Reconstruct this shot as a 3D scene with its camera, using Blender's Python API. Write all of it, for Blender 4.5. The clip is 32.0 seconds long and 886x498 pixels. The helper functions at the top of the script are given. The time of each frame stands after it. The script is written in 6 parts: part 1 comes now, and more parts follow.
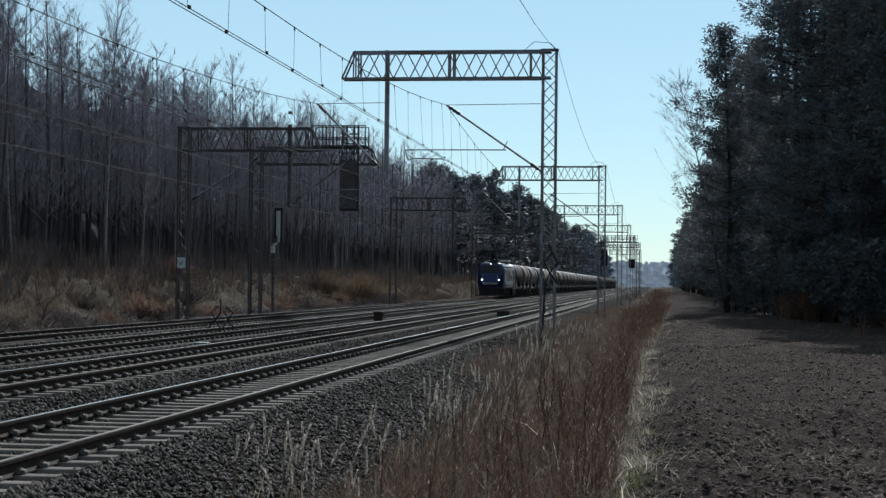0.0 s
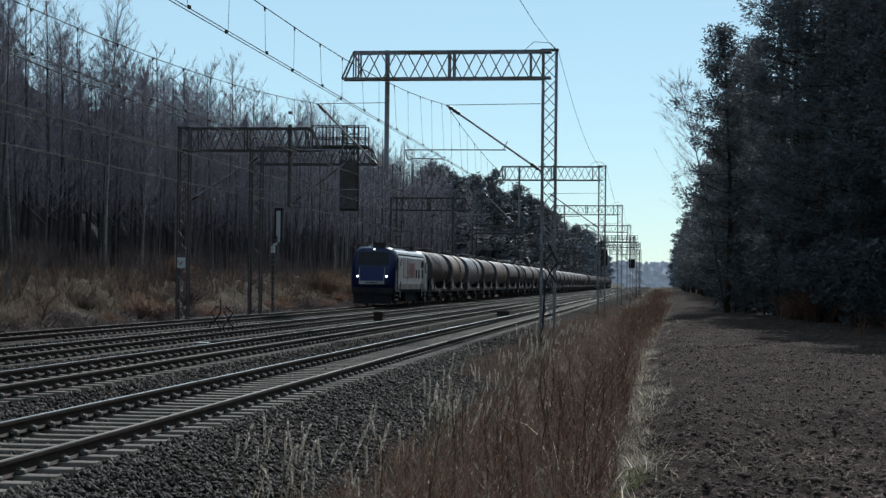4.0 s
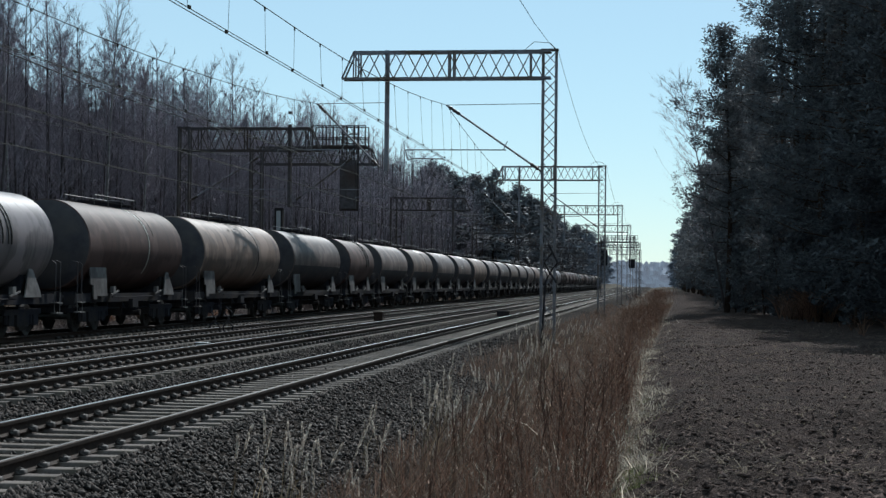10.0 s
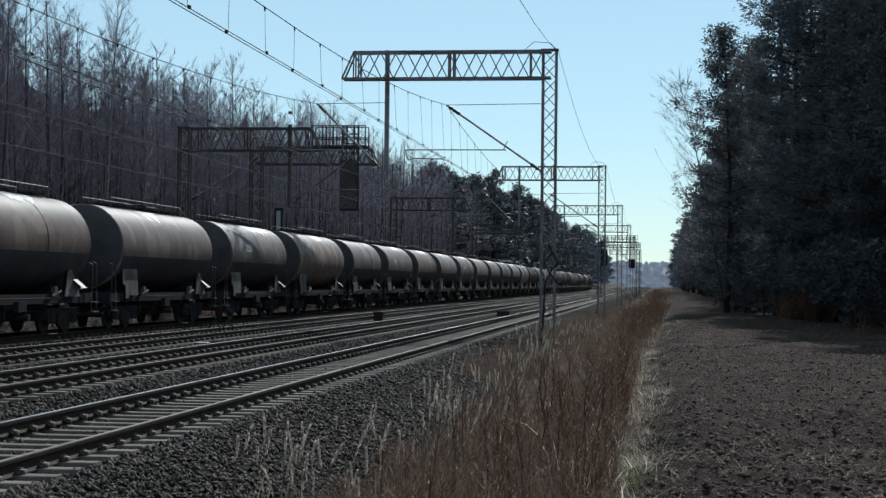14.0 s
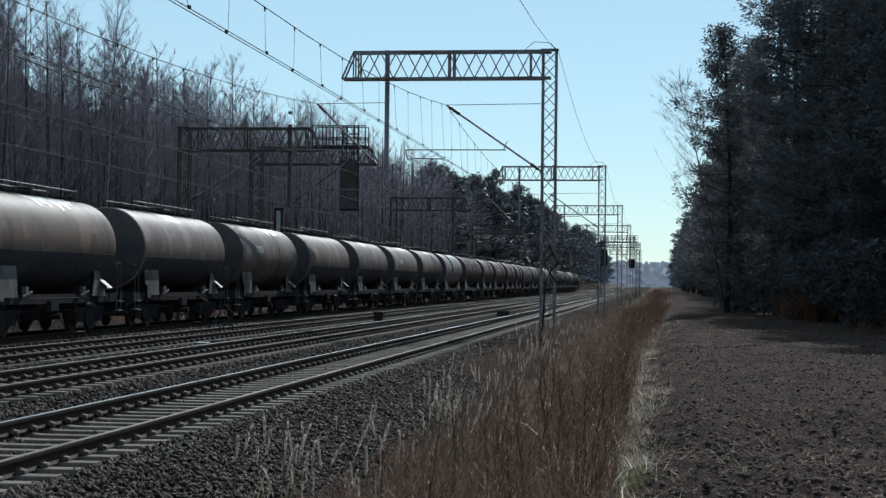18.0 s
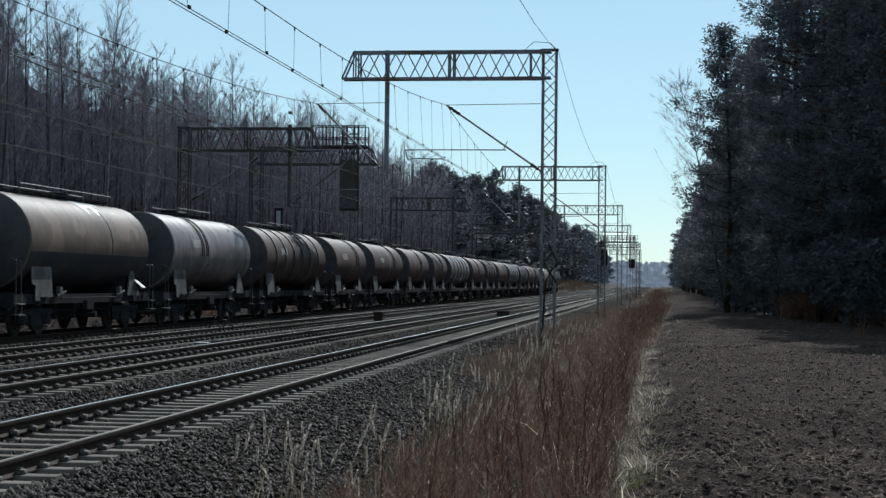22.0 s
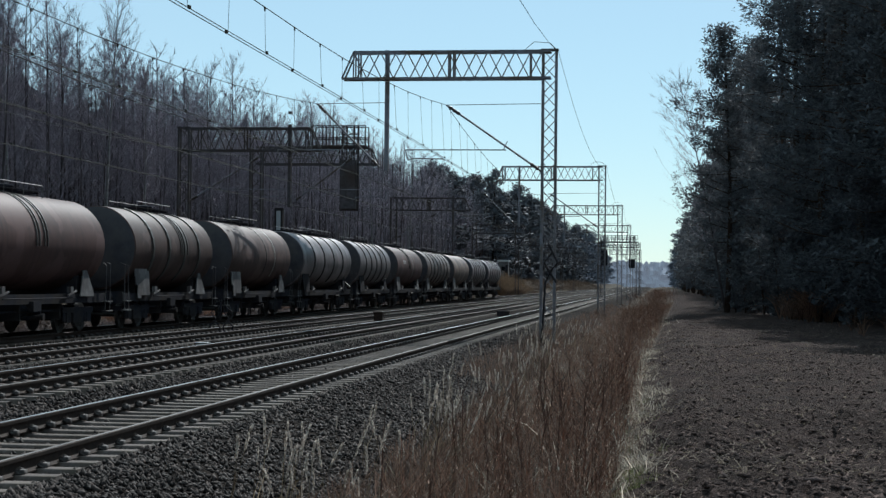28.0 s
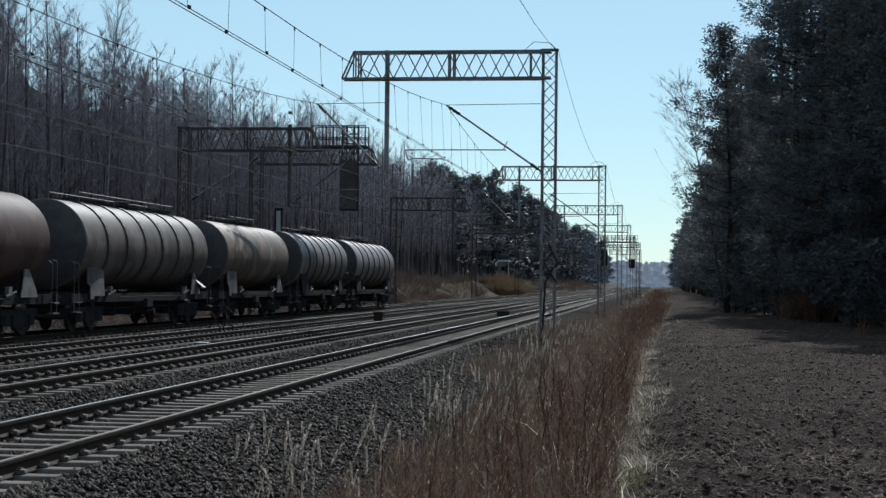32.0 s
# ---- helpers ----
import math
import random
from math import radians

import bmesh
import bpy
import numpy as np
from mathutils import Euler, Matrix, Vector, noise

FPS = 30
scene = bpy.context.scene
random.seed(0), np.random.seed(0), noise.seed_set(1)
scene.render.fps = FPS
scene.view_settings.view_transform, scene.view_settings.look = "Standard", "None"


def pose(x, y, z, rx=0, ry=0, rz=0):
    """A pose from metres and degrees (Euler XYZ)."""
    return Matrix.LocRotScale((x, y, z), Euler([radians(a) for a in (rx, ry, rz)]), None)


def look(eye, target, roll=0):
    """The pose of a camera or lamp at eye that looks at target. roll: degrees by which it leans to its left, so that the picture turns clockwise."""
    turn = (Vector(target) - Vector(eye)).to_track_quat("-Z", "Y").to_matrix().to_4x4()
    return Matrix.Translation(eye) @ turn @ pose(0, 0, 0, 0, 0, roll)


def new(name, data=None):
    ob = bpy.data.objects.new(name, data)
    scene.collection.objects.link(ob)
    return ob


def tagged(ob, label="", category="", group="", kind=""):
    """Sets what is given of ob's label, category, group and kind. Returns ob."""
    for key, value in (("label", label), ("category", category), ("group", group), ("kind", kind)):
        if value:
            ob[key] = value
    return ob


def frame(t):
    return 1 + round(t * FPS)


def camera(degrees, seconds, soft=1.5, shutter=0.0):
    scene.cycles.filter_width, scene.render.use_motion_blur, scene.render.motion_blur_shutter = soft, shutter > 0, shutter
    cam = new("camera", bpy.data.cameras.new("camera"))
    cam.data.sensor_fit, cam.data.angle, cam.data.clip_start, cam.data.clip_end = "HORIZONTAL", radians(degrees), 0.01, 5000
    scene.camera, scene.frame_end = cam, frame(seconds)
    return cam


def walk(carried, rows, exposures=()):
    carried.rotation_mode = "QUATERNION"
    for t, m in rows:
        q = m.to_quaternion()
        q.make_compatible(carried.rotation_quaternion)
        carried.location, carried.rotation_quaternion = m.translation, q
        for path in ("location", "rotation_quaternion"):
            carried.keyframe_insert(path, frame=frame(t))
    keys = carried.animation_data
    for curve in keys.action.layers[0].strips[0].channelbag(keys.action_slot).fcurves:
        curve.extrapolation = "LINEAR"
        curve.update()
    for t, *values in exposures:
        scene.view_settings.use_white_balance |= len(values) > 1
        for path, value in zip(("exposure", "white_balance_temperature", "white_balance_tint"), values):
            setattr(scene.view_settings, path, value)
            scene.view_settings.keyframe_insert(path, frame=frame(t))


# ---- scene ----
# x: across the line (right is positive), y: along the line, away from the camera; z = 0 at the rail heads
cam = camera(29.88, 32.0, soft=1.4)
EYE = (0.0, 0.0, 1.703)
VIEW = look(EYE, (-12.736, 99.165, 3.718), 0.615)
walk(cam, [(0.0, VIEW), (32.0, VIEW)], [(0.0, 0.15, 6000, 3), (32.0, 0.15, 6000, 3)])

# ---- world, sun, exposure ----
SUN_AZ, SUN_EL = radians(8), radians(38)      # azimuth to the right of the line
world = bpy.data.worlds.new("world")
scene.world = world
world.use_nodes = True
wt = world.node_tree
sky = wt.nodes.new("ShaderNodeTexSky")
sky.sky_type = "NISHITA"
sky.sun_disc = False
sky.sun_elevation, sky.sun_rotation = SUN_EL, SUN_AZ
sky.air_density, sky.dust_density, sky.ozone_density = 0.95, 0.0, 3.2
pale = wt.nodes.new("ShaderNodeMix")             # thin bright haze over the clear sky
pale.data_type = "RGBA"
pale.inputs[0].default_value = 0.54
pale.inputs[7].default_value = (5.2, 6.65, 6.85, 1)
wt.links.new(sky.outputs[0], pale.inputs[6])
wt.links.new(pale.outputs[2], wt.nodes["Background"].inputs[0])
wt.nodes["Background"].inputs[1].default_value = 0.1
sun_data = bpy.data.lights.new("sun", "SUN")
sun_data.energy, sun_data.angle, sun_data.color = 3.75, radians(0.55), (1.0, 0.955, 0.92)
sun = new("sun", sun_data)
SUN_DIR = Vector((math.sin(SUN_AZ) * math.cos(SUN_EL), math.cos(SUN_AZ) * math.cos(SUN_EL), math.sin(SUN_EL)))
sun.matrix_world = look(SUN_DIR * 300, (0, 0, 0))

# ---- materials ----


def nodes_of(name):
    m = bpy.data.materials.new(name)
    m.use_nodes = True
    nt = m.node_tree
    return m, nt, nt.nodes["Principled BSDF"]


def ramp(nt, fac, stops):
    r = nt.nodes.new("ShaderNodeValToRGB")
    els = r.color_ramp.elements
    while len(els) < len(stops):
        els.new(0.5)
    for e, (pos, c) in zip(els, stops):
        e.position, e.color = pos, (*c, 1)
    nt.links.new(fac, r.inputs[0])
    return r.outputs[0]


def mixc(nt, fac, a, b, mode="MIX"):
    n = nt.nodes.new("ShaderNodeMix")
    n.data_type, n.blend_type = "RGBA", mode
    for sock, v in ((n.inputs[0], fac), (n.inputs[6], a), (n.inputs[7], b)):
        if hasattr(v, "links"):
            nt.links.new(v, sock)
        else:
            sock.default_value = v if isinstance(v, float) else (*v, 1)
    return n.outputs[2]


def noise_tex(nt, scale, detail=6.0, rough=0.6, coords="Object", stretch=(1, 1, 1)):
    tc, mp, n = (nt.nodes.new("ShaderNode" + k) for k in ("TexCoord", "Mapping", "TexNoise"))
    mp.inputs["Scale"].default_value = stretch
    n.inputs["Scale"].default_value, n.inputs["Detail"].default_value, n.inputs["Roughness"].default_value = scale, detail, rough
    nt.links.new(tc.outputs[coords], mp.inputs[0])
    nt.links.new(mp.outputs[0], n.inputs["Vector"])
    return n.outputs["Fac"]


def bump(nt, bsdf, height, strength=0.3, dist=0.02):
    b = nt.nodes.new("ShaderNodeBump")
    b.inputs["Strength"].default_value, b.inputs["Distance"].default_value = strength, dist
    nt.links.new(height, b.inputs["Height"])
    nt.links.new(b.outputs[0], bsdf.inputs["Normal"])


def rnd(nt, island=False):
    if island:
        return nt.nodes.new("ShaderNodeNewGeometry").outputs["Random Per Island"]
    return nt.nodes.new("ShaderNodeObjectInfo").outputs["Random"]


def surf(name, dark, light, scale=4.0, rough=0.8, metal=0.0, vary=0.0, island=False, bumps=0.3, bdist=0.02, stain=None, stain_scale=0.6, stretch=(1, 1, 1), spec=0.5):
    """A weathered surface: grain between two colours, large stains, piece-to-piece variation."""
    m, nt, b = nodes_of(name)
    fine = noise_tex(nt, scale, 8, 0.65, stretch=stretch)
    col = ramp(nt, fine, [(0.3, dark), (0.7, light)])
    if stain:
        big = noise_tex(nt, stain_scale, 5, 0.6)
        col = mixc(nt, ramp(nt, big, [(0.42, (0, 0, 0)), (0.64, (1, 1, 1))]), col, stain)
    if vary:
        v = ramp(nt, rnd(nt, island), [(0, (1 - vary,) * 3), (1, (1 + vary,) * 3)])
        col = mixc(nt, 1.0, col, v, "MULTIPLY")
    nt.links.new(col, b.inputs["Base Color"])
    b.inputs["Roughness"].default_value, b.inputs["Metallic"].default_value = rough, metal
    b.inputs["Specular IOR Level"].default_value = spec
    if bumps:
        bump(nt, b, fine, bumps, bdist)
    return m


def glow(name, colour, strength):
    m, nt, b = nodes_of(name)
    b.inputs["Emission Color"].default_value, b.inputs["Emission Strength"].default_value = (*colour, 1), strength
    b.inputs["Base Color"].default_value = (*colour, 1)
    return m


M_SOIL = surf("soil", (0.02, 0.0148, 0.0138), (0.135, 0.096, 0.084), 20, 0.95, bumps=1.0, bdist=0.14, stain=(0.045, 0.034, 0.03), stain_scale=0.9, spec=0.03)
M_GROUND = surf("ground", (0.02, 0.015, 0.011), (0.09, 0.066, 0.048), 5, 0.95, bumps=0.8, bdist=0.1, stain=(0.05, 0.04, 0.025), stain_scale=0.2, spec=0.1)
# Bed colour includes the shade between stones, so it is darker than they are.
M_BALLAST = surf("ballast", (0.006, 0.005, 0.0047), (0.03, 0.024, 0.022), 16, 0.95, bumps=1.0, bdist=0.08, stain=(0.03, 0.023, 0.019), stain_scale=0.5, spec=0.03)
M_STONE = surf("ballast_stone", (0.008, 0.006, 0.0054), (0.08, 0.061, 0.054), 9, 0.75, vary=0.95, island=True, bumps=0.3, spec=0.15)
M_CLOD = surf("soil_clod", (0.03, 0.022, 0.0205), (0.17, 0.122, 0.107), 25, 0.95, vary=0.5, island=True, bumps=0.6, spec=0.03)
M_CONCRETE = surf("sleeper_concrete", (0.09, 0.072, 0.064), (0.2, 0.162, 0.146), 14, 0.85, vary=0.15, bumps=0.4, bdist=0.01, stain=(0.12, 0.095, 0.075), stain_scale=2.5, spec=0.2)
M_RAIL = surf("rail_rust", (0.018, 0.012, 0.010), (0.05, 0.032, 0.024), 10, 0.85, bumps=0.3, bdist=0.005, spec=0.15)
M_RAILDULL = surf("rail_head_dull", (0.09, 0.075, 0.068), (0.17, 0.145, 0.132), 5, 0.6, metal=0.4, bumps=0.0, stretch=(1, 0.05, 1))
M_RAILTOP = surf("rail_head_polished", (0.4, 0.4, 0.4), (0.58, 0.57, 0.56), 3, 0.34, metal=1.0, bumps=0.0, stretch=(1, 0.05, 1))
M_CLIP = surf("rail_fastening", (0.02, 0.016, 0.014), (0.06, 0.045, 0.04), 20, 0.7)
# Darker than the mast grey: the left gantries' silhouette is put into the colour.
M_DARKSTEEL = surf("dark_stained_steel", (0.042, 0.037, 0.04), (0.11, 0.096, 0.102), 5, 0.75, bumps=0.15, stain=(0.06, 0.042, 0.036), stain_scale=0.8, spec=0.2)
M_STEEL = surf("mast_grey_paint", (0.12, 0.118, 0.138), (0.255, 0.25, 0.288), 5, 0.6, bumps=0.15, stain=(0.11, 0.08, 0.06), stain_scale=0.8)
M_WIRE = surf("wire_copper", (0.02, 0.02, 0.019), (0.05, 0.046, 0.04), 4, 0.85, bumps=0, spec=0.1)
M_INSUL = surf("insulator", (0.03, 0.02, 0.018), (0.06, 0.04, 0.034), 5, 0.45, bumps=0)
M_BLACK = surf("underframe_black", (0.018, 0.018, 0.024), (0.036, 0.034, 0.042), 6, 0.85, bumps=0.2, stain=(0.04, 0.033, 0.031), stain_scale=1.5, spec=0.06)
M_BARK = surf("bark", (0.04, 0.034, 0.036), (0.115, 0.098, 0.102), 3, 0.95, vary=0.4, bumps=0.6, bdist=0.03, stretch=(1, 1, 0.25), spec=0.1)
M_TWIG = surf("twig", (0.14, 0.122, 0.142), (0.31, 0.272, 0.315), 2, 0.9, vary=0.3, bumps=0, spec=0.1)
# Twig colour of the far wood, lightened and blued to hold distance haze.
M_FARTWIG = surf("hazed_far_twig", (0.23, 0.21, 0.25), (0.42, 0.385, 0.45), 2, 0.9, vary=0.3, bumps=0, spec=0.05)
M_PINEBARK = surf("pine_bark", (0.035, 0.026, 0.022), (0.1, 0.066, 0.05), 3, 0.95, vary=0.3, bumps=0.7, bdist=0.04, stretch=(1, 1, 0.3), spec=0.1)
M_WHITE = surf("white_enamel", (0.5, 0.5, 0.5), (0.65, 0.65, 0.66), 4, 0.5, bumps=0.05, stain=(0.35, 0.33, 0.3))


def straw(name, a, b, trans=0.35, tip=1.25):
    m, nt, bs = nodes_of(name)
    # A high tip paints a random tenth brighter, for glints of backlit seeds and blades.
    col = ramp(nt, rnd(nt, True), [(0.0, a), (0.75 if tip < 1.5 else 0.9, b), (1.0, tuple(min(0.9, c * tip) for c in b))])
    nt.links.new(col, bs.inputs["Base Color"])
    bs.inputs["Roughness"].default_value = 0.75
    bs.inputs["Specular IOR Level"].default_value = 0.2
    tr, mx = nt.nodes.new("ShaderNodeBsdfTranslucent"), nt.nodes.new("ShaderNodeMixShader")
    nt.links.new(col, tr.inputs[0])
    mx.inputs[0].default_value = trans
    nt.links.new(bs.outputs[0], mx.inputs[1])
    nt.links.new(tr.outputs[0], mx.inputs[2])
    nt.links.new(mx.outputs[0], nt.nodes["Material Output"].inputs[0])
    return m


M_NEEDLE = straw("pine_needles", (0.062, 0.068, 0.08), (0.125, 0.13, 0.138), 0.3)
# Needles of the far conifers; haze is mixed into this even blue-grey.
M_FARNEEDLE = straw("hazed_far_needles", (0.088, 0.092, 0.106), (0.11, 0.115, 0.13), 0.0)
M_REDGRASS = straw("russet_stems", (0.062, 0.035, 0.025), (0.315, 0.187, 0.135), 0.5)
M_SEED = straw("seed_heads", (0.1, 0.066, 0.05), (0.32, 0.23, 0.18), 0.5, 2.3)
M_MAT = straw("matted_straw", (0.035, 0.022, 0.017), (0.2, 0.13, 0.098), 0.4)
M_BRAMBLE = straw("bramble_stems", (0.05, 0.036, 0.036), (0.13, 0.095, 0.09), 0.15)
M_STALK = straw("dark_stalk", (0.04, 0.025, 0.021), (0.11, 0.055, 0.04), 0.1)
M_DRYGRASS = straw("dry_grass", (0.07, 0.05, 0.033), (0.3, 0.235, 0.16))
M_PLUME = straw("reed_plume", (0.22, 0.187, 0.163), (0.58, 0.51, 0.445), 0.5)
M_EDGEGRASS = straw("edge_grass", (0.075, 0.06, 0.045), (0.52, 0.45, 0.365), 0.55, 1.7)
M_GREENGRASS = straw("green_grass", (0.05, 0.065, 0.02), (0.16, 0.17, 0.06))
M_BANKGRASS = straw("bank_grass", (0.035, 0.026, 0.022), (0.2, 0.142, 0.105), 0.3)
M_GOLD = straw("golden_shrub", (0.09, 0.06, 0.038), (0.3, 0.205, 0.13), 0.35)

# ---- mesh helpers ----


class Shape:
    """Vertices and faces of one mesh, gathered piece by piece."""

    def __init__(self):
        self.v, self.f, self.mi, self.slot = [], [], [], 0

    def add(self, verts, faces):
        o = len(self.v)
        self.v.extend(verts)
        self.f.extend([tuple(o + i for i in f) for f in faces])
        self.mi.extend([self.slot] * len(faces))
        return self

    def box(self, x0, x1, y0, y1, z0, z1, m=None):
        c = [(x, y, z) for z in (z0, z1) for y in (y0, y1) for x in (x0, x1)]
        if m is not None:
            c = [tuple(m @ Vector(q)) for q in c]
        return self.add(c, [(0, 2, 3, 1), (4, 5, 7, 6), (0, 1, 5, 4), (2, 6, 7, 3), (0, 4, 6, 2), (1, 3, 7, 5)])

    def bar(self, a, b, w, d=None):
        """A square bar from a to b."""
        a, b = Vector(a), Vector(b)
        d = d or w
        n = (b - a).normalized()
        s = n.cross(Vector((0, 0, 1)))
        s = s.normalized() if s.length > 1e-4 else Vector((1, 0, 0))
        t = s.cross(n).normalized()
        c = [tuple(q + s * i * w / 2 + t * j * d / 2) for q in (a, b) for i, j in ((-1, -1), (1, -1), (1, 1), (-1, 1))]
        return self.add(c, [(3, 2, 1, 0), (4, 5, 6, 7), (0, 1, 5, 4), (1, 2, 6, 5), (2, 3, 7, 6), (3, 0, 4, 7)])

    def tube(self, pts, radii, n=6, cap=True):
        """A round tube through pts."""
        pts = [Vector(q) for q in pts]
        if not hasattr(radii, "__len__"):
            radii = [radii] * len(pts)
        ring = []
        for i, q in enumerate(pts):
            d = (pts[min(i + 1, len(pts) - 1)] - pts[max(i - 1, 0)]).normalized()
            s = d.cross(Vector((0.0, 0.0, 1.0)) if abs(d.z) < 0.9 else Vector((1.0, 0.0, 0.0))).normalized()
            t = d.cross(s)
            ring += [tuple(q + (s * math.cos(6.28319 * k / n) + t * math.sin(6.28319 * k / n)) * radii[i]) for k in range(n)]
        fs = [(i * n + k, i * n + (k + 1) % n, (i + 1) * n + (k + 1) % n, (i + 1) * n + k) for i in range(len(pts) - 1) for k in range(n)]
        if cap:
            fs += [tuple(range(n))[::-1], tuple(range((len(pts) - 1) * n, len(pts) * n))]
        return self.add(ring, fs)

    def lathe(self, prof, n=24, axis="y", at=(0, 0, 0)):
        """Turned round an axis; prof: (along, radius)."""
        vs = []
        for a, rr in prof:
            for k in range(n):
                c, s = math.cos(6.28319 * k / n) * rr, math.sin(6.28319 * k / n) * rr
                q = {"y": (c, a, s), "x": (a, c, s), "z": (c, s, a)}[axis]
                vs.append((q[0] + at[0], q[1] + at[1], q[2] + at[2]))
        m = len(prof)
        fs = [(i * n + k, i * n + (k + 1) % n, (i + 1) * n + (k + 1) % n, (i + 1) * n + k) for i in range(m - 1) for k in range(n)]
        fs += [tuple(range(n))[::-1], tuple(range((m - 1) * n, m * n))]
        return self.add(vs, fs)

    def mesh(self, name, mats, smooth=False):
        me = bpy.data.meshes.new(name)
        me.from_pydata(self.v, [], self.f)
        for m in mats if isinstance(mats, (list, tuple)) else [mats]:
            me.materials.append(m)
        if max(self.mi, default=0):
            me.polygons.foreach_set("material_index", self.mi)
        if smooth:
            me.shade_smooth()
            me.set_sharp_from_angle(angle=radians(38))
        bm = bmesh.new()
        bm.from_mesh(me)
        bmesh.ops.recalc_face_normals(bm, faces=bm.faces)
        bm.to_mesh(me)
        bm.free()
        me.update()
        return me


def part(name, shape, mats, parent=None, label="", smooth=False, at=None):
    me = shape if isinstance(shape, bpy.types.Mesh) else shape.mesh(name, mats, smooth)
    ob = new(name, me)
    ob.parent = parent
    if at is not None:
        ob.matrix_basis = at
    if label:
        ob["label"] = label
    return ob


def thing(name, label, category, group="", kind="", at=None):
    ob = tagged(new(name), label, category, group, kind)
    ob.empty_display_size = 0.3
    if at is not None:
        ob.matrix_basis = at
    return ob


# ---- the plan ----
TRACKS = [(-6.89, 0.0), (-10.77, 0.04), (-14.77, 0.01), (-18.78, 0.04)]
SLEEPER = 0.6
MAST_X, MAST_Y0, SPAN = -4.06, 62.87, 62.17
LEFT_X, LEFT_Y0 = -21.8, 75.0


def ground_z(x, y):
    """Height of the ground: ballast bed, ditch, field, left bank."""
    n = noise.noise(Vector((x * 0.35, y * 0.35, 0.0))) * 0.12 + noise.noise(Vector((x * 1.7, y * 1.7, 3.0))) * 0.04
    if x > -5.3:                                   # shoulder, ditch, field
        if x < -3.4:
            return -0.232 - (x + 5.3) / 1.9 * 0.538 + n * 0.15
        e = 0.0 if y < 40 else min(2.4, (y - 40) * 0.015)
        if x < e - 0.4:
            return -0.77 + 0.5 * max(0.0, (x + 3.4) / (e + 3.0)) ** 1.5 + n * 0.7
        return -0.27 + min(0.27, (x - e + 0.4) * 0.35) + n * 1.0 + ((noise.noise(Vector((x * 5, y * 3.5, 9.0))) * 0.065 + noise.noise(Vector((x * 11, y * 9, 2.0))) * 0.06) if 9 < y < 45 else 0.0)
    if x > -21.2:
        return -0.232 + n * 0.1
    if x > -23.2:
        return -0.232 - (-21.2 - x) / 2 * 0.388 + n * 0.4
    rise = min(1.0, (-23.2 - x) / 6.5)
    return -0.62 + rise * rise * (3 - 2 * rise) * 2.5 + n * (2.0 + 2.5 * rise)


def axis_steps(*spans):
    out = []
    for a, b, s in spans:
        k = max(1, round((b - a) / s))
        out += [a + (b - a) * i / k for i in range(k)]
    return out + [spans[-1][1]]


gx = axis_steps((-2500, -300, 550), (-300, -60, 40), (-60, -23.2, 1.6), (-23.2, -5.3, 0.9), (-5.3, -0.4, 0.25), (-0.4, 3.8, 0.085), (3.8, 7, 0.2), (7, 14, 0.6), (14, 60, 5), (60, 300, 40), (300, 2500, 550))
gy = axis_steps((-2500, -300, 550), (-300, -10, 30), (-10, 9, 2), (9, 24, 0.1), (24, 45, 0.25), (45, 130, 1.2), (130, 330, 5), (330, 900, 30), (900, 4500, 600))
g = Shape()
g.v = [(x, y, ground_z(x, y)) for y in gy for x in gx]
nx = len(gx)
for j in range(len(gy) - 1):
    for i in range(nx - 1):
        xm, ym = (gx[i] + gx[i + 1]) / 2, (gy[j] + gy[j + 1]) / 2
        g.f.append((j * nx + i, j * nx + i + 1, (j + 1) * nx + i + 1, (j + 1) * nx + i))
        e = -0.2 if ym < 40 else min(2.2, -0.2 + (ym - 40) * 0.015)
        g.mi.append(1 if -23.4 < xm < -3.3 else (2 if e < xm < 16 and ym < 500 else 0))
ground = tagged(new("ground", g.mesh("ground", [M_GROUND, M_BALLAST, M_SOIL], True)), "grassy ground with ballast bed and ploughed dark brown field", "ground", kind="structure")


# ---- many small pieces in one mesh ----


def tri_array(shape):
    """Vertices and triangles of a Shape as arrays."""
    t = []
    for f in shape.f:
        t += [(f[0], f[i], f[i + 1]) for i in range(1, len(f) - 1)]
    return np.array(shape.v, dtype=np.float32), np.array(t, dtype=np.int32)


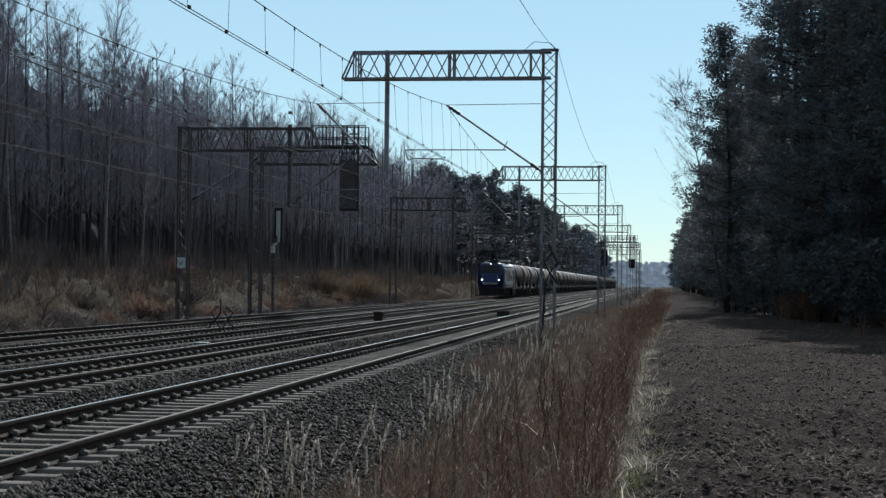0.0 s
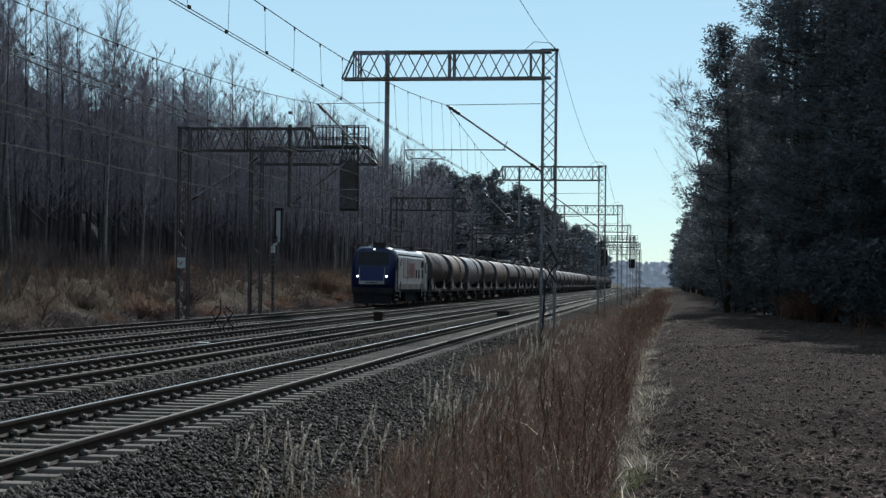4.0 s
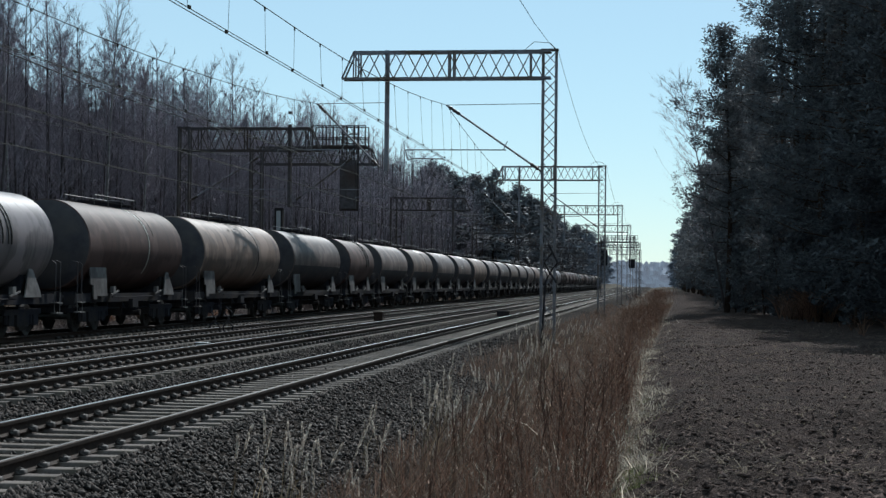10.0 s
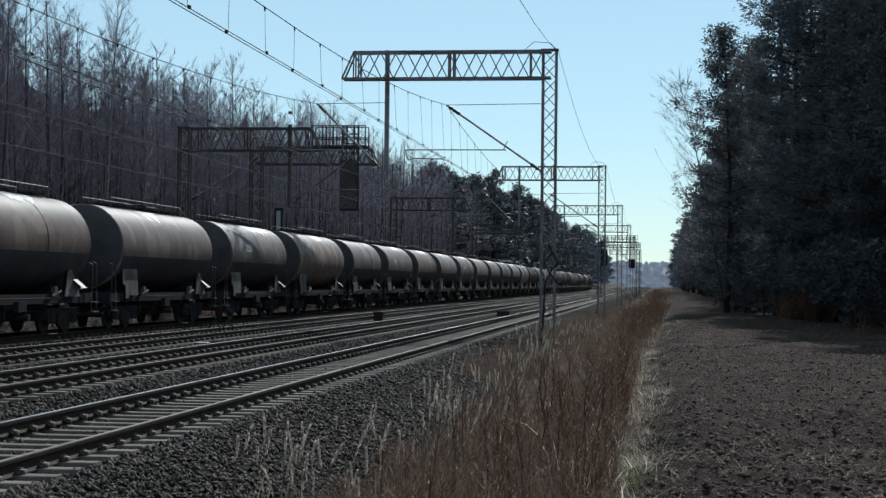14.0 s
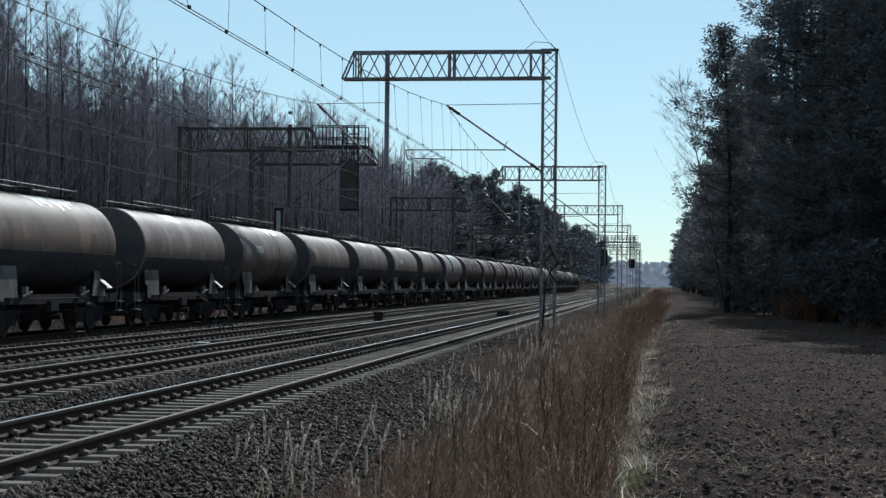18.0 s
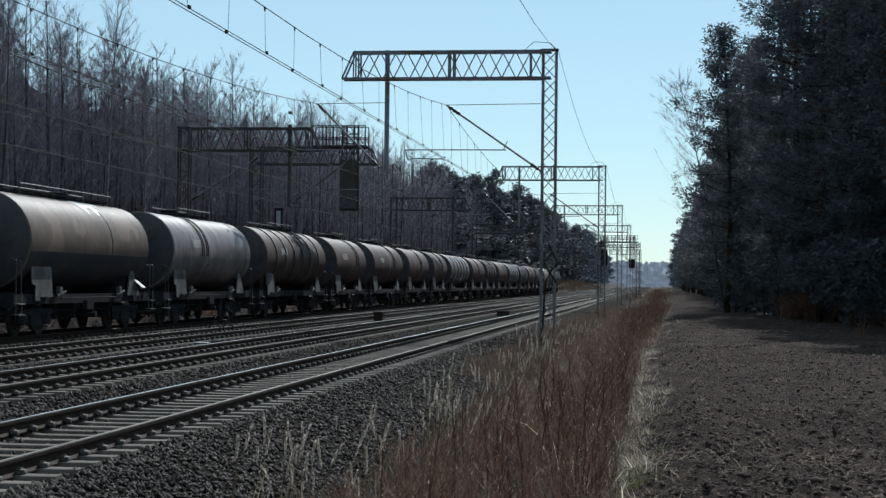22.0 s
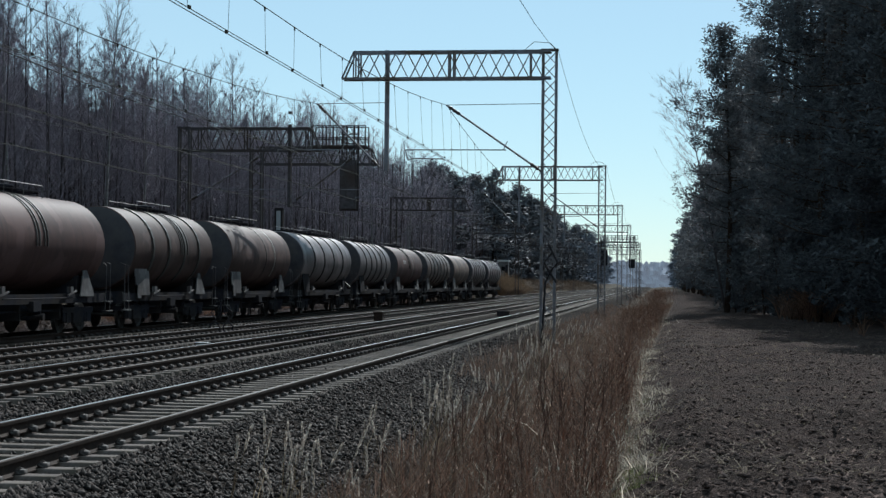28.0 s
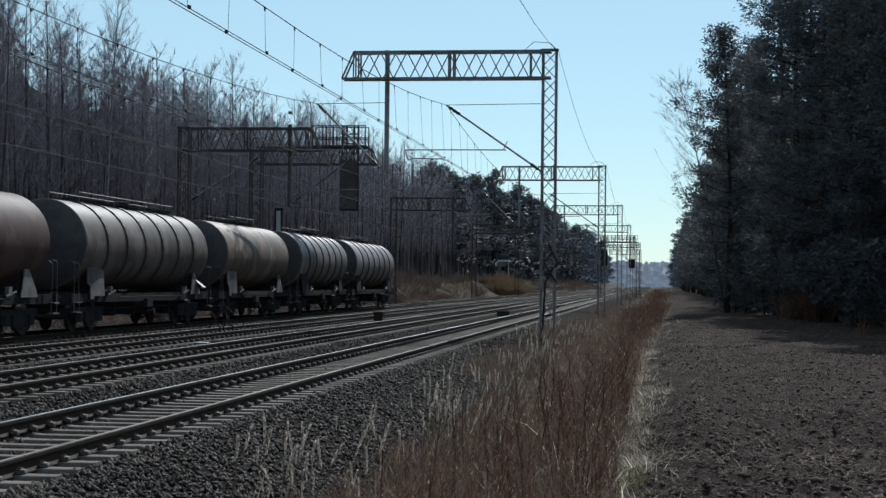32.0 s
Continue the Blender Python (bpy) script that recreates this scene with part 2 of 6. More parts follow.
def scatter(name, protos, places, mats, smooth=False, soft=False):
    """One mesh of many placed copies. places: (proto index, x, y, z, turn, scale xy, scale z, lean x, lean y). soft: foliage shaded as one rounded crown."""
    vs, ts, mi, ns, base = [], [], [], [], 0
    places = np.array(places, dtype=np.float64)
    for k, pr in enumerate(protos):
        pv, pt = pr[0], pr[1]
        sel = places[places[:, 0] == k]
        if not len(sel):
            continue
        c, s = np.cos(sel[:, 4])[:, None], np.sin(sel[:, 4])[:, None]
        sx, sz = sel[:, 5][:, None], sel[:, 6][:, None]
        x, y, z = pv[:, 0][None] * sx, pv[:, 1][None] * sx, pv[:, 2][None] * sz
        out = np.stack([c * x - s * y + sel[:, 1][:, None] + z * sel[:, 7][:, None], s * x + c * y + sel[:, 2][:, None] + z * sel[:, 8][:, None], z + sel[:, 3][:, None]], -1)
        n = len(sel)
        vs.append(out.reshape(-1, 3))
        if soft:
            d = out - sel[:, None, 1:4] * np.array((1.0, 1.0, 0.0))
            d[:, :, 2] = 0.25 + 0.3 * np.hypot(d[:, :, 0], d[:, :, 1])
            ns.append((d / np.linalg.norm(d, axis=2)[:, :, None]).reshape(-1, 3))
        ts.append((pt[None] + (base + np.arange(n) * len(pv))[:, None, None]).reshape(-1, 3))
        mi.append(np.tile(pr[2] if len(pr) > 2 else np.zeros(len(pt), np.int32), n))
        base += n * len(pv)
    v, t, mi = np.concatenate(vs), np.concatenate(ts), np.concatenate(mi)
    if soft:                                             # every leaf faces outwards
        n = np.concatenate(ns)
        turn = (np.cross(v[t[:, 1]] - v[t[:, 0]], v[t[:, 2]] - v[t[:, 0]]) * n[t[:, 0]]).sum(1) < 0
        t[turn] = t[turn][:, ::-1]
    me = bpy.data.meshes.new(name)
    me.vertices.add(len(v))
    me.vertices.foreach_set("co", v.astype(np.float32).ravel())
    me.loops.add(len(t) * 3)
    me.loops.foreach_set("vertex_index", t.astype(np.int32).ravel())
    me.polygons.add(len(t))
    me.polygons.foreach_set("loop_start", (np.arange(len(t)) * 3).astype(np.int32))
    for m in mats if isinstance(mats, (list, tuple)) else [mats]:
        me.materials.append(m)
    me.polygons.foreach_set("material_index", mi.astype(np.int32))
    me.update(calc_edges=True)
    if smooth or soft:
        me.shade_smooth()
    if soft:
        me.normals_split_custom_set_from_vertices(np.concatenate(ns).astype(np.float32))
    return me


# ---- tracks ----


def rail_shape(y0, y1):
    prof = [(-0.075, -0.172), (0.075, -0.172), (0.075, -0.16), (0.02, -0.142), (0.0085, -0.12), (0.0085, -0.055), (0.034, -0.045), (0.036, -0.01), (0.024, 0.0),
            (-0.024, 0.0), (-0.036, -0.01), (-0.034, -0.045), (-0.0085, -0.055), (-0.0085, -0.12), (-0.02, -0.142), (-0.075, -0.16)]
    ys, n, s = [y0, 0, 60, 200, y1], len(prof), Shape()
    s.v = [(a, y, b) for y in ys for a, b in prof]
    for j in range(len(ys) - 1):
        for k in range(n):
            s.f.append((j * n + k, j * n + (k + 1) % n, (j + 1) * n + (k + 1) % n, (j + 1) * n + k))
            s.mi.append(1 if k == 8 else 0)
    return s


def sleeper_shape():
    s = Shape()
    prof = [(-1.25, 0.0), (-0.9, 0.0), (-0.5, -0.022), (0.5, -0.022), (0.9, 0.0), (1.25, 0.0)]
    for i, (x, z) in enumerate(prof):
        w = 0.1 if abs(x) > 0.6 else 0.085
        x0 = x * 0.985
        s.v += [(x, -w - 0.035, -0.14), (x0, -w, z - 0.006), (x0, -w + 0.012, z), (x0, w - 0.012, z), (x0, w, z - 0.006), (x, w + 0.035, -0.14)]
    n = 6
    for i in range(len(prof) - 1):
        for k in range(n - 1):
            s.f.append((i * n + k, i * n + k + 1, (i + 1) * n + k + 1, (i + 1) * n + k))
    s.f += [tuple(range(6)), tuple(range(30, 36))[::-1]]
    s.mi = [0] * len(s.f)
    return s


def clip_shape():
    s = Shape()
    s.box(-0.02, 0.07, -0.06, 0.06, 0.0, 0.07)
    s.tube([(0.05, -0.06, 0.02), (0.0, -0.065, 0.05), (-0.03, -0.02, 0.045), (0.02, 0.0, 0.09), (-0.03, 0.02, 0.065), (0.0, 0.075, 0.07), (0.07, 0.07, 0.03)], 0.014, 4)
    return s


RAIL_ME = rail_shape(-160, 2600).mesh("rail", [M_RAIL, M_RAILTOP], True)
DULL_ME = rail_shape(-160, 2600).mesh("rail", [M_RAIL, M_RAILDULL], True)
SLEEPER_SH = sleeper_shape()
SLEEPER_ME = SLEEPER_SH.mesh("sleeper", M_CONCRETE)
CLIP_T = tri_array(clip_shape())
BLOCK_T = tri_array(Shape().box(-0.03, 0.075, -0.07, 0.07, 0.0, 0.075))
NEAR = [(12, 150), (26, 150), (36, 140), (50, 150)]      # stretches whose sleepers are single pieces


def build_tracks():
    for i, (tx, tz) in enumerate(TRACKS):
        tr = thing("railway_track", "straight railway track of rusty rails on concrete sleepers in ballast", "railway track", "parallel railway tracks", at=pose(tx, 0, tz))
        for sg in (-1, 1):
            part("rail", RAIL_ME if sg < 0 else DULL_ME, None, tr, "rusty rail with polished running surface" if sg < 0 else "rusty rail with dull running surface", at=pose(sg * 0.7535, 0, -0.03 if i == 0 and sg > 0 else 0))
        y0, y1 = NEAR[i]
        far, clips = [], []
        k0 = math.ceil((-40 - 15.35) / SLEEPER)
        for k in range(k0, 760):
            y = 15.35 + k * SLEEPER
            j = random.uniform(-0.012, 0.012)
            if y0 <= y <= y1:
                part("sleeper", SLEEPER_ME, None, tr, at=pose(random.uniform(-0.02, 0.02), y + j, -0.182, 0, 0, random.uniform(-0.4, 0.4)))
            elif y > -30:
                far.append((0 if y < y1 + 60 else 1, 0, y + j, -0.182, 0, 1, 1, 0, 0))
            if y0 - 2 <= y <= 130:
                for sg in (-1, 1):
                    for q in (-1, 1):
                        clips.append((0 if y < 40 else 1, sg * 0.7535 + q * 0.075, y, -0.178 - (0.03 if i == 0 and sg > 0 else 0), 0 if q > 0 else math.pi, 1, 1, 0, 0))
        ob = part("distant_sleeper_strip", scatter("distant_sleeper_strip", [tri_array(SLEEPER_SH), tri_array(Shape().box(-1.25, 1.25, -0.11, 0.11, -0.1, 0.0))], far, M_CONCRETE), None, tr, "concrete sleepers running into the distance")
        ob["kind"] = "stuff"
        ob = part("rail_fastening", scatter("rail_fastening", [CLIP_T, BLOCK_T], clips, M_CLIP), None, tr, "dark steel spring clips")
        ob["kind"] = "stuff"


build_tracks()

# ---- overhead line ----


def lattice_mast(sh, x0, x1, y, z0, z1, d=0.32, step=0.53):
    """Two channel legs with crossed lacing on both faces."""
    for x in (x0, x1):
        for yy in (y - d / 2, y + d / 2):
            sh.box(x - 0.045, x + 0.045, yy - 0.03, yy + 0.03, z0, z1)
        sh.box(x - 0.008, x + 0.008, y - d / 2, y + d / 2, z0, z1)
    n = max(2, round((z1 - z0) / step))
    for k in range(n):
        a, b = z0 + (z1 - z0) * k / n, z0 + (z1 - z0) * (k + 1) / n
        for yy, fl in ((y - d / 2 - 0.02, 0), (y + d / 2 + 0.02, 1)):
            q = ((x0, a), (x1, b)) if (k + fl) % 2 else ((x1, a), (x0, b))
            sh.bar((q[0][0], yy, q[0][1]), (q[1][0], yy, q[1][1]), 0.05, 0.03)


def truss(sh, x0, x1, y, z0, z1, d=0.5, panels=7, slant=0.45, hd=1):
    """Beam of four chords with zigzag webs; its free end slants outwards below."""
    xe = x1 + hd * slant
    for yy in (y - d / 2, y + d / 2):
        sh.bar((x0, yy, z1), (x1, yy, z1), 0.07, 0.09)
        sh.bar((x0, yy, z0), (xe, yy, z0), 0.07, 0.09)
        sh.bar((x1, yy, z1), (xe, yy, z0), 0.06, 0.06)
        sh.bar((x1, yy, z1), (x1, yy, z0), 0.05, 0.05)
        fl = 0 if yy < y else 1
        for k in range(panels * 2):
            a, b = x0 + (x1 - x0) * k / panels / 2, x0 + (x1 - x0) * (k + 1) / panels / 2
            up = (k + fl) % 2
            sh.bar((a, yy, z0 if up else z1), (b, yy, z1 if up else z0), 0.05, 0.04)
    for k in range(panels + 1):
        a = x0 + (x1 - x0) * k / panels
        for z in (z0, z1):
            sh.bar((a, y - d / 2, z), (a, y + d / 2, z), 0.04, 0.04)


def cantilever(parent, foot, tip, tie_x, tie_z, y, hd, low):
    """Bracket tube, tie rod, registration tube and steady arm of one track."""
    s = Shape()
    s.tube([foot, tip], 0.038, 8)
    part("bracket_tube", s, M_STEEL, parent)
    s = Shape()
    s.tube([(tip[0], y, tip[2]), (tie_x, y, tie_z)], 0.014, 6)
    part("tie_rod", s, M_STEEL, parent)
    f, t = Vector(foot), Vector(tip)
    for a, b in ((0.04, 0.12), (0.86, 0.97)):
        s = Shape()
        p0, p1 = f.lerp(t, a), f.lerp(t, b)
        s.tube([p0.lerp(p1, q / 6) for q in range(7)], [0.05, 0.075, 0.05, 0.075, 0.05, 0.075, 0.05], 8)
        part("insulator", s, M_INSUL, parent)
    s = Shape()
    rx = tip[0] + hd * 1.56
    s.tube([(foot[0] + hd * 1.4, y, low + 0.42), (rx, y, low + 0.42)], 0.024, 6)
    s.tube([(rx, y, low + 0.42), (rx - hd * 0.1, y, low + 0.02)], 0.02, 6)
    s.bar((foot[0] + hd * 1.5, y, low + 0.42), (foot[0] + hd * 1.35, y, low + 0.75), 0.03)
    part("registration_tube", s, M_STEEL, parent)
    s = Shape()
    s.tube([(rx - hd * 0.1, y, low + 0.02), (rx - hd * 0.35, y, low + 0.1), (rx - hd * 1.45, y, low + 0.07), (rx - hd * 1.5, y, low)], 0.022, 6)
    part("steady_arm", s, M_STEEL, parent)


def gantry(mx, y, hd, top, beam, post, wire_low, tips, feet, base=-0.6, label="", steel=M_STEEL):
    """Half gantry: lattice mast, truss beam over two tracks, hanging post, two cantilevers. hd: side to which the beam reaches."""
    th = thing("catenary_gantry", label or "grey steel lattice catenary gantry reaching over two tracks", "catenary gantry", "catenary gantries along the line", at=pose(mx, y, 0))
    s = Shape()
    lattice_mast(s, -0.25, 0.25, 0, base, top)
    s.box(-0.33, 0.33, -0.2, 0.2, top, top + 0.06)
    part("mast", s, steel, th, "riveted lattice mast")
    s = Shape()
    s.box(-0.45, 0.45, -0.4, 0.4, base - 0.5, base + 0.06)
    part("footing", s, M_CONCRETE, th, "concrete footing")
    s = Shape()
    truss(s, hd * 0.25, hd * beam, 0, top - 1.05, top - 0.03, hd=hd)
    for yy in (-0.25, 0.25):                                     # end posts, gussets and the bolted joint in the middle
        for q in (0.25, 0.72, beam * 0.485, beam * 0.51, beam - 0.2):
            s.box(hd * q - 0.03, hd * q + 0.03, yy - 0.03, yy + 0.03, top - 1.03, top - 0.05)
        for z in (top - 1.1, top - 0.11):
            s.box(hd * 0.25 - 0.3, hd * 0.25 + 0.3, yy - 0.012, yy + 0.012, z + 0.03, z + 0.1)
    part("truss_beam", s, steel, th, "crossed truss beam")
    s = Shape()
    for yy in (-0.1, 0.1):
        s.box(hd * post - 0.07, hd * post + 0.07, yy - 0.04, yy + 0.04, post_low(wire_low), top + 0.05)
    for k in range(8):
        z = post_low(wire_low) + 0.1 + k * 0.6
        s.box(hd * post - 0.075, hd * post + 0.075, -0.1, 0.1, z, z + 0.12)
    part("hanging_post", s, steel, th, "steel post hung below the beam")
    for foot, tip, base_x in zip(feet, tips, (0.25, post)):
        cantilever(th, (hd * foot[0], 0, foot[1]), (hd * tip[0], 0, tip[1]), hd * base_x, tip[1] + 0.04, 0, hd, wire_low)
    s = Shape()
    s.tube([(0.15 * -hd + 0.1, 0, top + 0.05), (-hd * 0.0, 0, top + 0.3), (hd * 0.6, 0, top + 0.35), (hd * 1.0, 0, top)], 0.012, 5)
    part("earth_loop", s, M_WIRE, th)
    return th


def post_low(w):
    return w - 0.4


RIGHT = [gantry(MAST_X, MAST_Y0 + SPAN * k, -1, 10.54, 7.52, 6.24, 6.35, ((3.94, 8.49), (8.96, 8.55)), ((0.24, 5.93), (6.5, 6.09))) for k in range(-1, 7)]
LEFT = [gantry(LEFT_X, LEFT_Y0 + SPAN * k, 1, 8.75, 6.0, 5.0, 5.5, ((3.6, 7.45), (8.0, 7.45)), ((0.24, 5.35), (5.2, 5.35)), base=-0.8,
               label="lattice catenary gantry beside the far track, coloured dark as a silhouette", steel=M_DARKSTEEL) for k in range(-1, 7)]


def catenary(name, x, y0, z_sup, z_low, z_contact, spans, stagger, double=True):
    """Messenger, contact wire and droppers along one track."""
    th = thing(name, "thin copper overhead line wires with droppers above a track", "overhead wire", "overhead lines")
    m, c, d = Shape(), Shape(), Shape()
    pts, cp = [], []
    for k in range(spans):
        for j in range(12):
            u = j / 12
            y = y0 + SPAN * (k + u)
            z = z_low + (z_sup - z_low) * (2 * u - 1) ** 2
            st = stagger * (1 if k % 2 else -1) * (1 - 2 * u) * 0.5
            pts.append((x, y, z))
            cp.append((x + st * 0.6, y, z_contact))
        if k < 5:
            for j in range(22):
                u = (j + 0.5) / 22
                y = y0 + SPAN * (k + u)
                z = z_low + (z_sup - z_low) * (2 * u - 1) ** 2
                st = stagger * (1 if k % 2 else -1) * (1 - 2 * u) * 0.3 + ((-0.05, 0.05)[j % 2] if double else 0)
                d.tube([(x, y, z), (x + st, y + (0.12, -0.12)[j % 2], z_contact)], 0.0045, 4)
                d.box(x - 0.012, x + 0.012, y - 0.03, y + 0.03, z - 0.07, z + 0.015)
                d.box(x + st - 0.02, x + st + 0.02, y - 0.05, y + 0.05, z_contact - 0.01, z_contact + 0.05)
    m.tube(pts, 0.011, 5)
    for o in (-0.05, 0.05) if double else (0,):
        c.tube([(q[0] + o, q[1], q[2]) for q in cp], 0.009, 5)
    part("messenger_wire", m, M_WIRE, th)
    part("contact_wire", c, M_WIRE, th)
    part("dropper_run", d, M_WIRE, th)["kind"] = "stuff"


catenary("overhead_wire", -8.0, MAST_Y0 - SPAN, 8.49, 7.3, 6.35, 9, 0.3)
catenary("overhead_wire", -13.0, MAST_Y0 - SPAN, 8.55, 7.33, 6.35, 9, 0.3)
catenary("overhead_wire", -14.0, LEFT_Y0 - SPAN, 7.45, 6.5, 5.5, 8, 0.3)
catenary("overhead_wire", -18.3, LEFT_Y0 - SPAN, 7.45, 6.4, 5.5, 8, 0.3)
f = Shape()
f.tube([(-3.72, MAST_Y0 + SPAN * (k + j / 10 - 1), 10.45 - 1.3 * (1 - (2 * j / 10 - 1) ** 2)) for k in range(7) for j in range(10)], 0.009, 5)
tagged(part("feeder_wire", f, M_WIRE), "thin sagging wire strung between mast tops", "wire")

# ---- train ----
# rear ends of the tank shells along the line at the start, and the way travelled
ENDS = [205.6, 218.4, 230.8, 245.4, 258.6, 274.7, 289.6, 300.7, 314.7, 328.1, 342.3, 355.6, 370.2, 382.8, 396.6, 409.8, 423.5, 437.2, 451.1, 464.7, 478.3, 492.3,
        506.8, 523.2, 535.6, 550.3, 563.7, 574.9, 591.7, 605.5, 618.4, 632.5, 648.5, 662.8, 677.7, 694.7, 709.1, 724.3, 741.3]
TRAVEL = [(0, 0.0), (6, 119.4), (12, 238.8), (18, 357.8), (24, 476.1), (28, 554.6), (30, 594.0), (32, 631.6)]
TRAIN_X, TRAIN_Z = TRACKS[3]
GAP = 3.2
MOVING = []


def tank_noise(nt, scale, detail, rough, stretch=(1, 1, 1)):
    """Noise that differs from wagon to wagon."""
    tc, inf, add, mp, n = (nt.nodes.new("ShaderNode" + k) for k in ("TexCoord", "ObjectInfo", "VectorMath", "Mapping", "TexNoise"))
    mul = nt.nodes.new("ShaderNodeMath")
    mul.operation = "MULTIPLY"
    mul.inputs[1].default_value = 90.0
    nt.links.new(inf.outputs["Random"], mul.inputs[0])
    nt.links.new(tc.outputs["Object"], add.inputs[0])
    nt.links.new(mul.outputs[0], add.inputs[1])
    mp.inputs["Scale"].default_value = stretch
    n.inputs["Scale"].default_value, n.inputs["Detail"].default_value, n.inputs["Roughness"].default_value = scale, detail, rough
    nt.links.new(add.outputs[0], mp.inputs[0])
    nt.links.new(mp.outputs[0], n.inputs["Vector"])
    return n.outputs["Fac"]


def tank_paint(name, base, dark, streak, rough=0.45, metal=0.0):
    """Road-worn tank paint: streaks running down, dark blotches, lighter patches, tone differing by wagon."""
    m, nt, b = nodes_of(name)
    fine = tank_noise(nt, 3.0, 8, 0.65)
    runs = tank_noise(nt, 1.5, 6, 0.7, (0.5, 1.3, 0.16))
    col = ramp(nt, fine, [(0.25, tuple(c * 0.8 for c in base)), (0.75, tuple(min(1, c * 1.15) for c in base))])
    col = mixc(nt, ramp(nt, runs, [(0.5, (0, 0, 0)), (0.68, (streak,) * 3)]), col, dark)
    big = tank_noise(nt, 0.5, 4, 0.5)
    col = mixc(nt, ramp(nt, big, [(0.45, (0, 0, 0)), (0.7, (0.45,) * 3)]), col, dark)
    patch = tank_noise(nt, 0.75, 3, 0.45)
    col = mixc(nt, ramp(nt, patch, [(0.53, (0, 0, 0)), (0.58, (0.55,) * 3)]), col, tuple(min(1, c * 1.5 + 0.02) for c in base))
    v = ramp(nt, rnd(nt), [(0, (0.72,) * 3), (1, (1.05,) * 3)])
    col = mixc(nt, 1.0, col, v, "MULTIPLY")
    nt.links.new(col, b.inputs["Base Color"])
    b.inputs["Roughness"].default_value, b.inputs["Metallic"].default_value = rough, metal
    b.inputs["Specular IOR Level"].default_value = 0.2
    bump(nt, b, fine, 0.08, 0.02)
    return m


PAINTS = {
    "brown": tank_paint("tank_brown", (0.09, 0.052, 0.045), (0.03, 0.022, 0.022), 0.6, 0.62),
    "red": tank_paint("tank_red_brown", (0.09, 0.046, 0.041), (0.03, 0.021, 0.021), 0.55, 0.62),
    "beige": tank_paint("tank_beige", (0.21, 0.148, 0.12), (0.046, 0.037, 0.035), 0.6, 0.55),
    "grey": tank_paint("tank_grey", (0.18, 0.136, 0.122), (0.046, 0.037, 0.036), 0.6, 0.53),
    "silver": tank_paint("tank_silver", (0.225, 0.188, 0.19), (0.05, 0.042, 0.043), 0.75, 0.45, 0.0),
}
M_NEARBLACK = surf("tank_near_black", (0.034, 0.032, 0.039), (0.064, 0.059, 0.067), 3, 0.7, bumps=0.15, stain=(0.075, 0.065, 0.064), stain_scale=0.9, spec=0.2)
M_SPILLSHEEN = surf("pale_spill_and_sheen", (0.42, 0.4, 0.39), (0.78, 0.76, 0.74), 5, 0.35, bumps=0.1, stain=(0.3, 0.27, 0.25), stain_scale=2.2)
M_RING_D = surf("ring_dark", (0.02, 0.018, 0.016), (0.06, 0.05, 0.045), 6, 0.6)
M_RING_L = surf("ring_light", (0.3, 0.28, 0.25), (0.42, 0.4, 0.36), 6, 0.55)
M_SPILL = surf("oil_spill", (0.008, 0.008, 0.008), (0.022, 0.02, 0.018), 5, 0.6, bumps=0.05, spec=0.2)
M_PLATE = surf("grey_plate", (0.1, 0.09, 0.088), (0.22, 0.2, 0.197), 5, 0.6, bumps=0.05, stain=(0.06, 0.05, 0.05), stain_scale=1.3)
M_TYRE = surf("wheel_steel", (0.03, 0.028, 0.027), (0.09, 0.085, 0.08), 8, 0.5, metal=0.5)
M_LETTER = surf("stencil_white", (0.5, 0.49, 0.46), (0.62, 0.6, 0.57), 10, 0.6, bumps=0)

TANK_R, TANK_Z = 1.42, 2.72
WHEEL_R = 0.46


def wheelset_mesh():
    s = Shape()
    for sg in (-1, 1):
        o = sg * 0.7535
        s.lathe([(o - 0.065, 0.08), (o - 0.06, 0.3), (o - 0.066, 0.4), (o - 0.066, WHEEL_R), (o + 0.045, WHEEL_R), (o + 0.05, 0.4), (o + 0.03, 0.33), (o + 0.03, 0.12), (o + 0.1, 0.1), (o + 0.1, 0.0)] if sg > 0 else
                [(o - 0.1, 0.0), (o - 0.1, 0.1), (o - 0.03, 0.12), (o - 0.03, 0.33), (o - 0.05, 0.4), (o - 0.045, WHEEL_R), (o + 0.066, WHEEL_R), (o + 0.066, 0.4), (o + 0.06, 0.3), (o + 0.065, 0.08)], 14, "x")
    s.lathe([(-0.7, 0.08), (0.7, 0.08)], 10, "x")
    for k in range(6):                       # web holes, dark studs that show the turn
        a = k * math.pi / 3
        s.box(0.78, 0.81, 0.22 * math.cos(a) - 0.03, 0.22 * math.cos(a) + 0.03, 0.22 * math.sin(a) - 0.03, 0.22 * math.sin(a) + 0.03)
    return s.mesh("wheelset", M_TYRE, True)


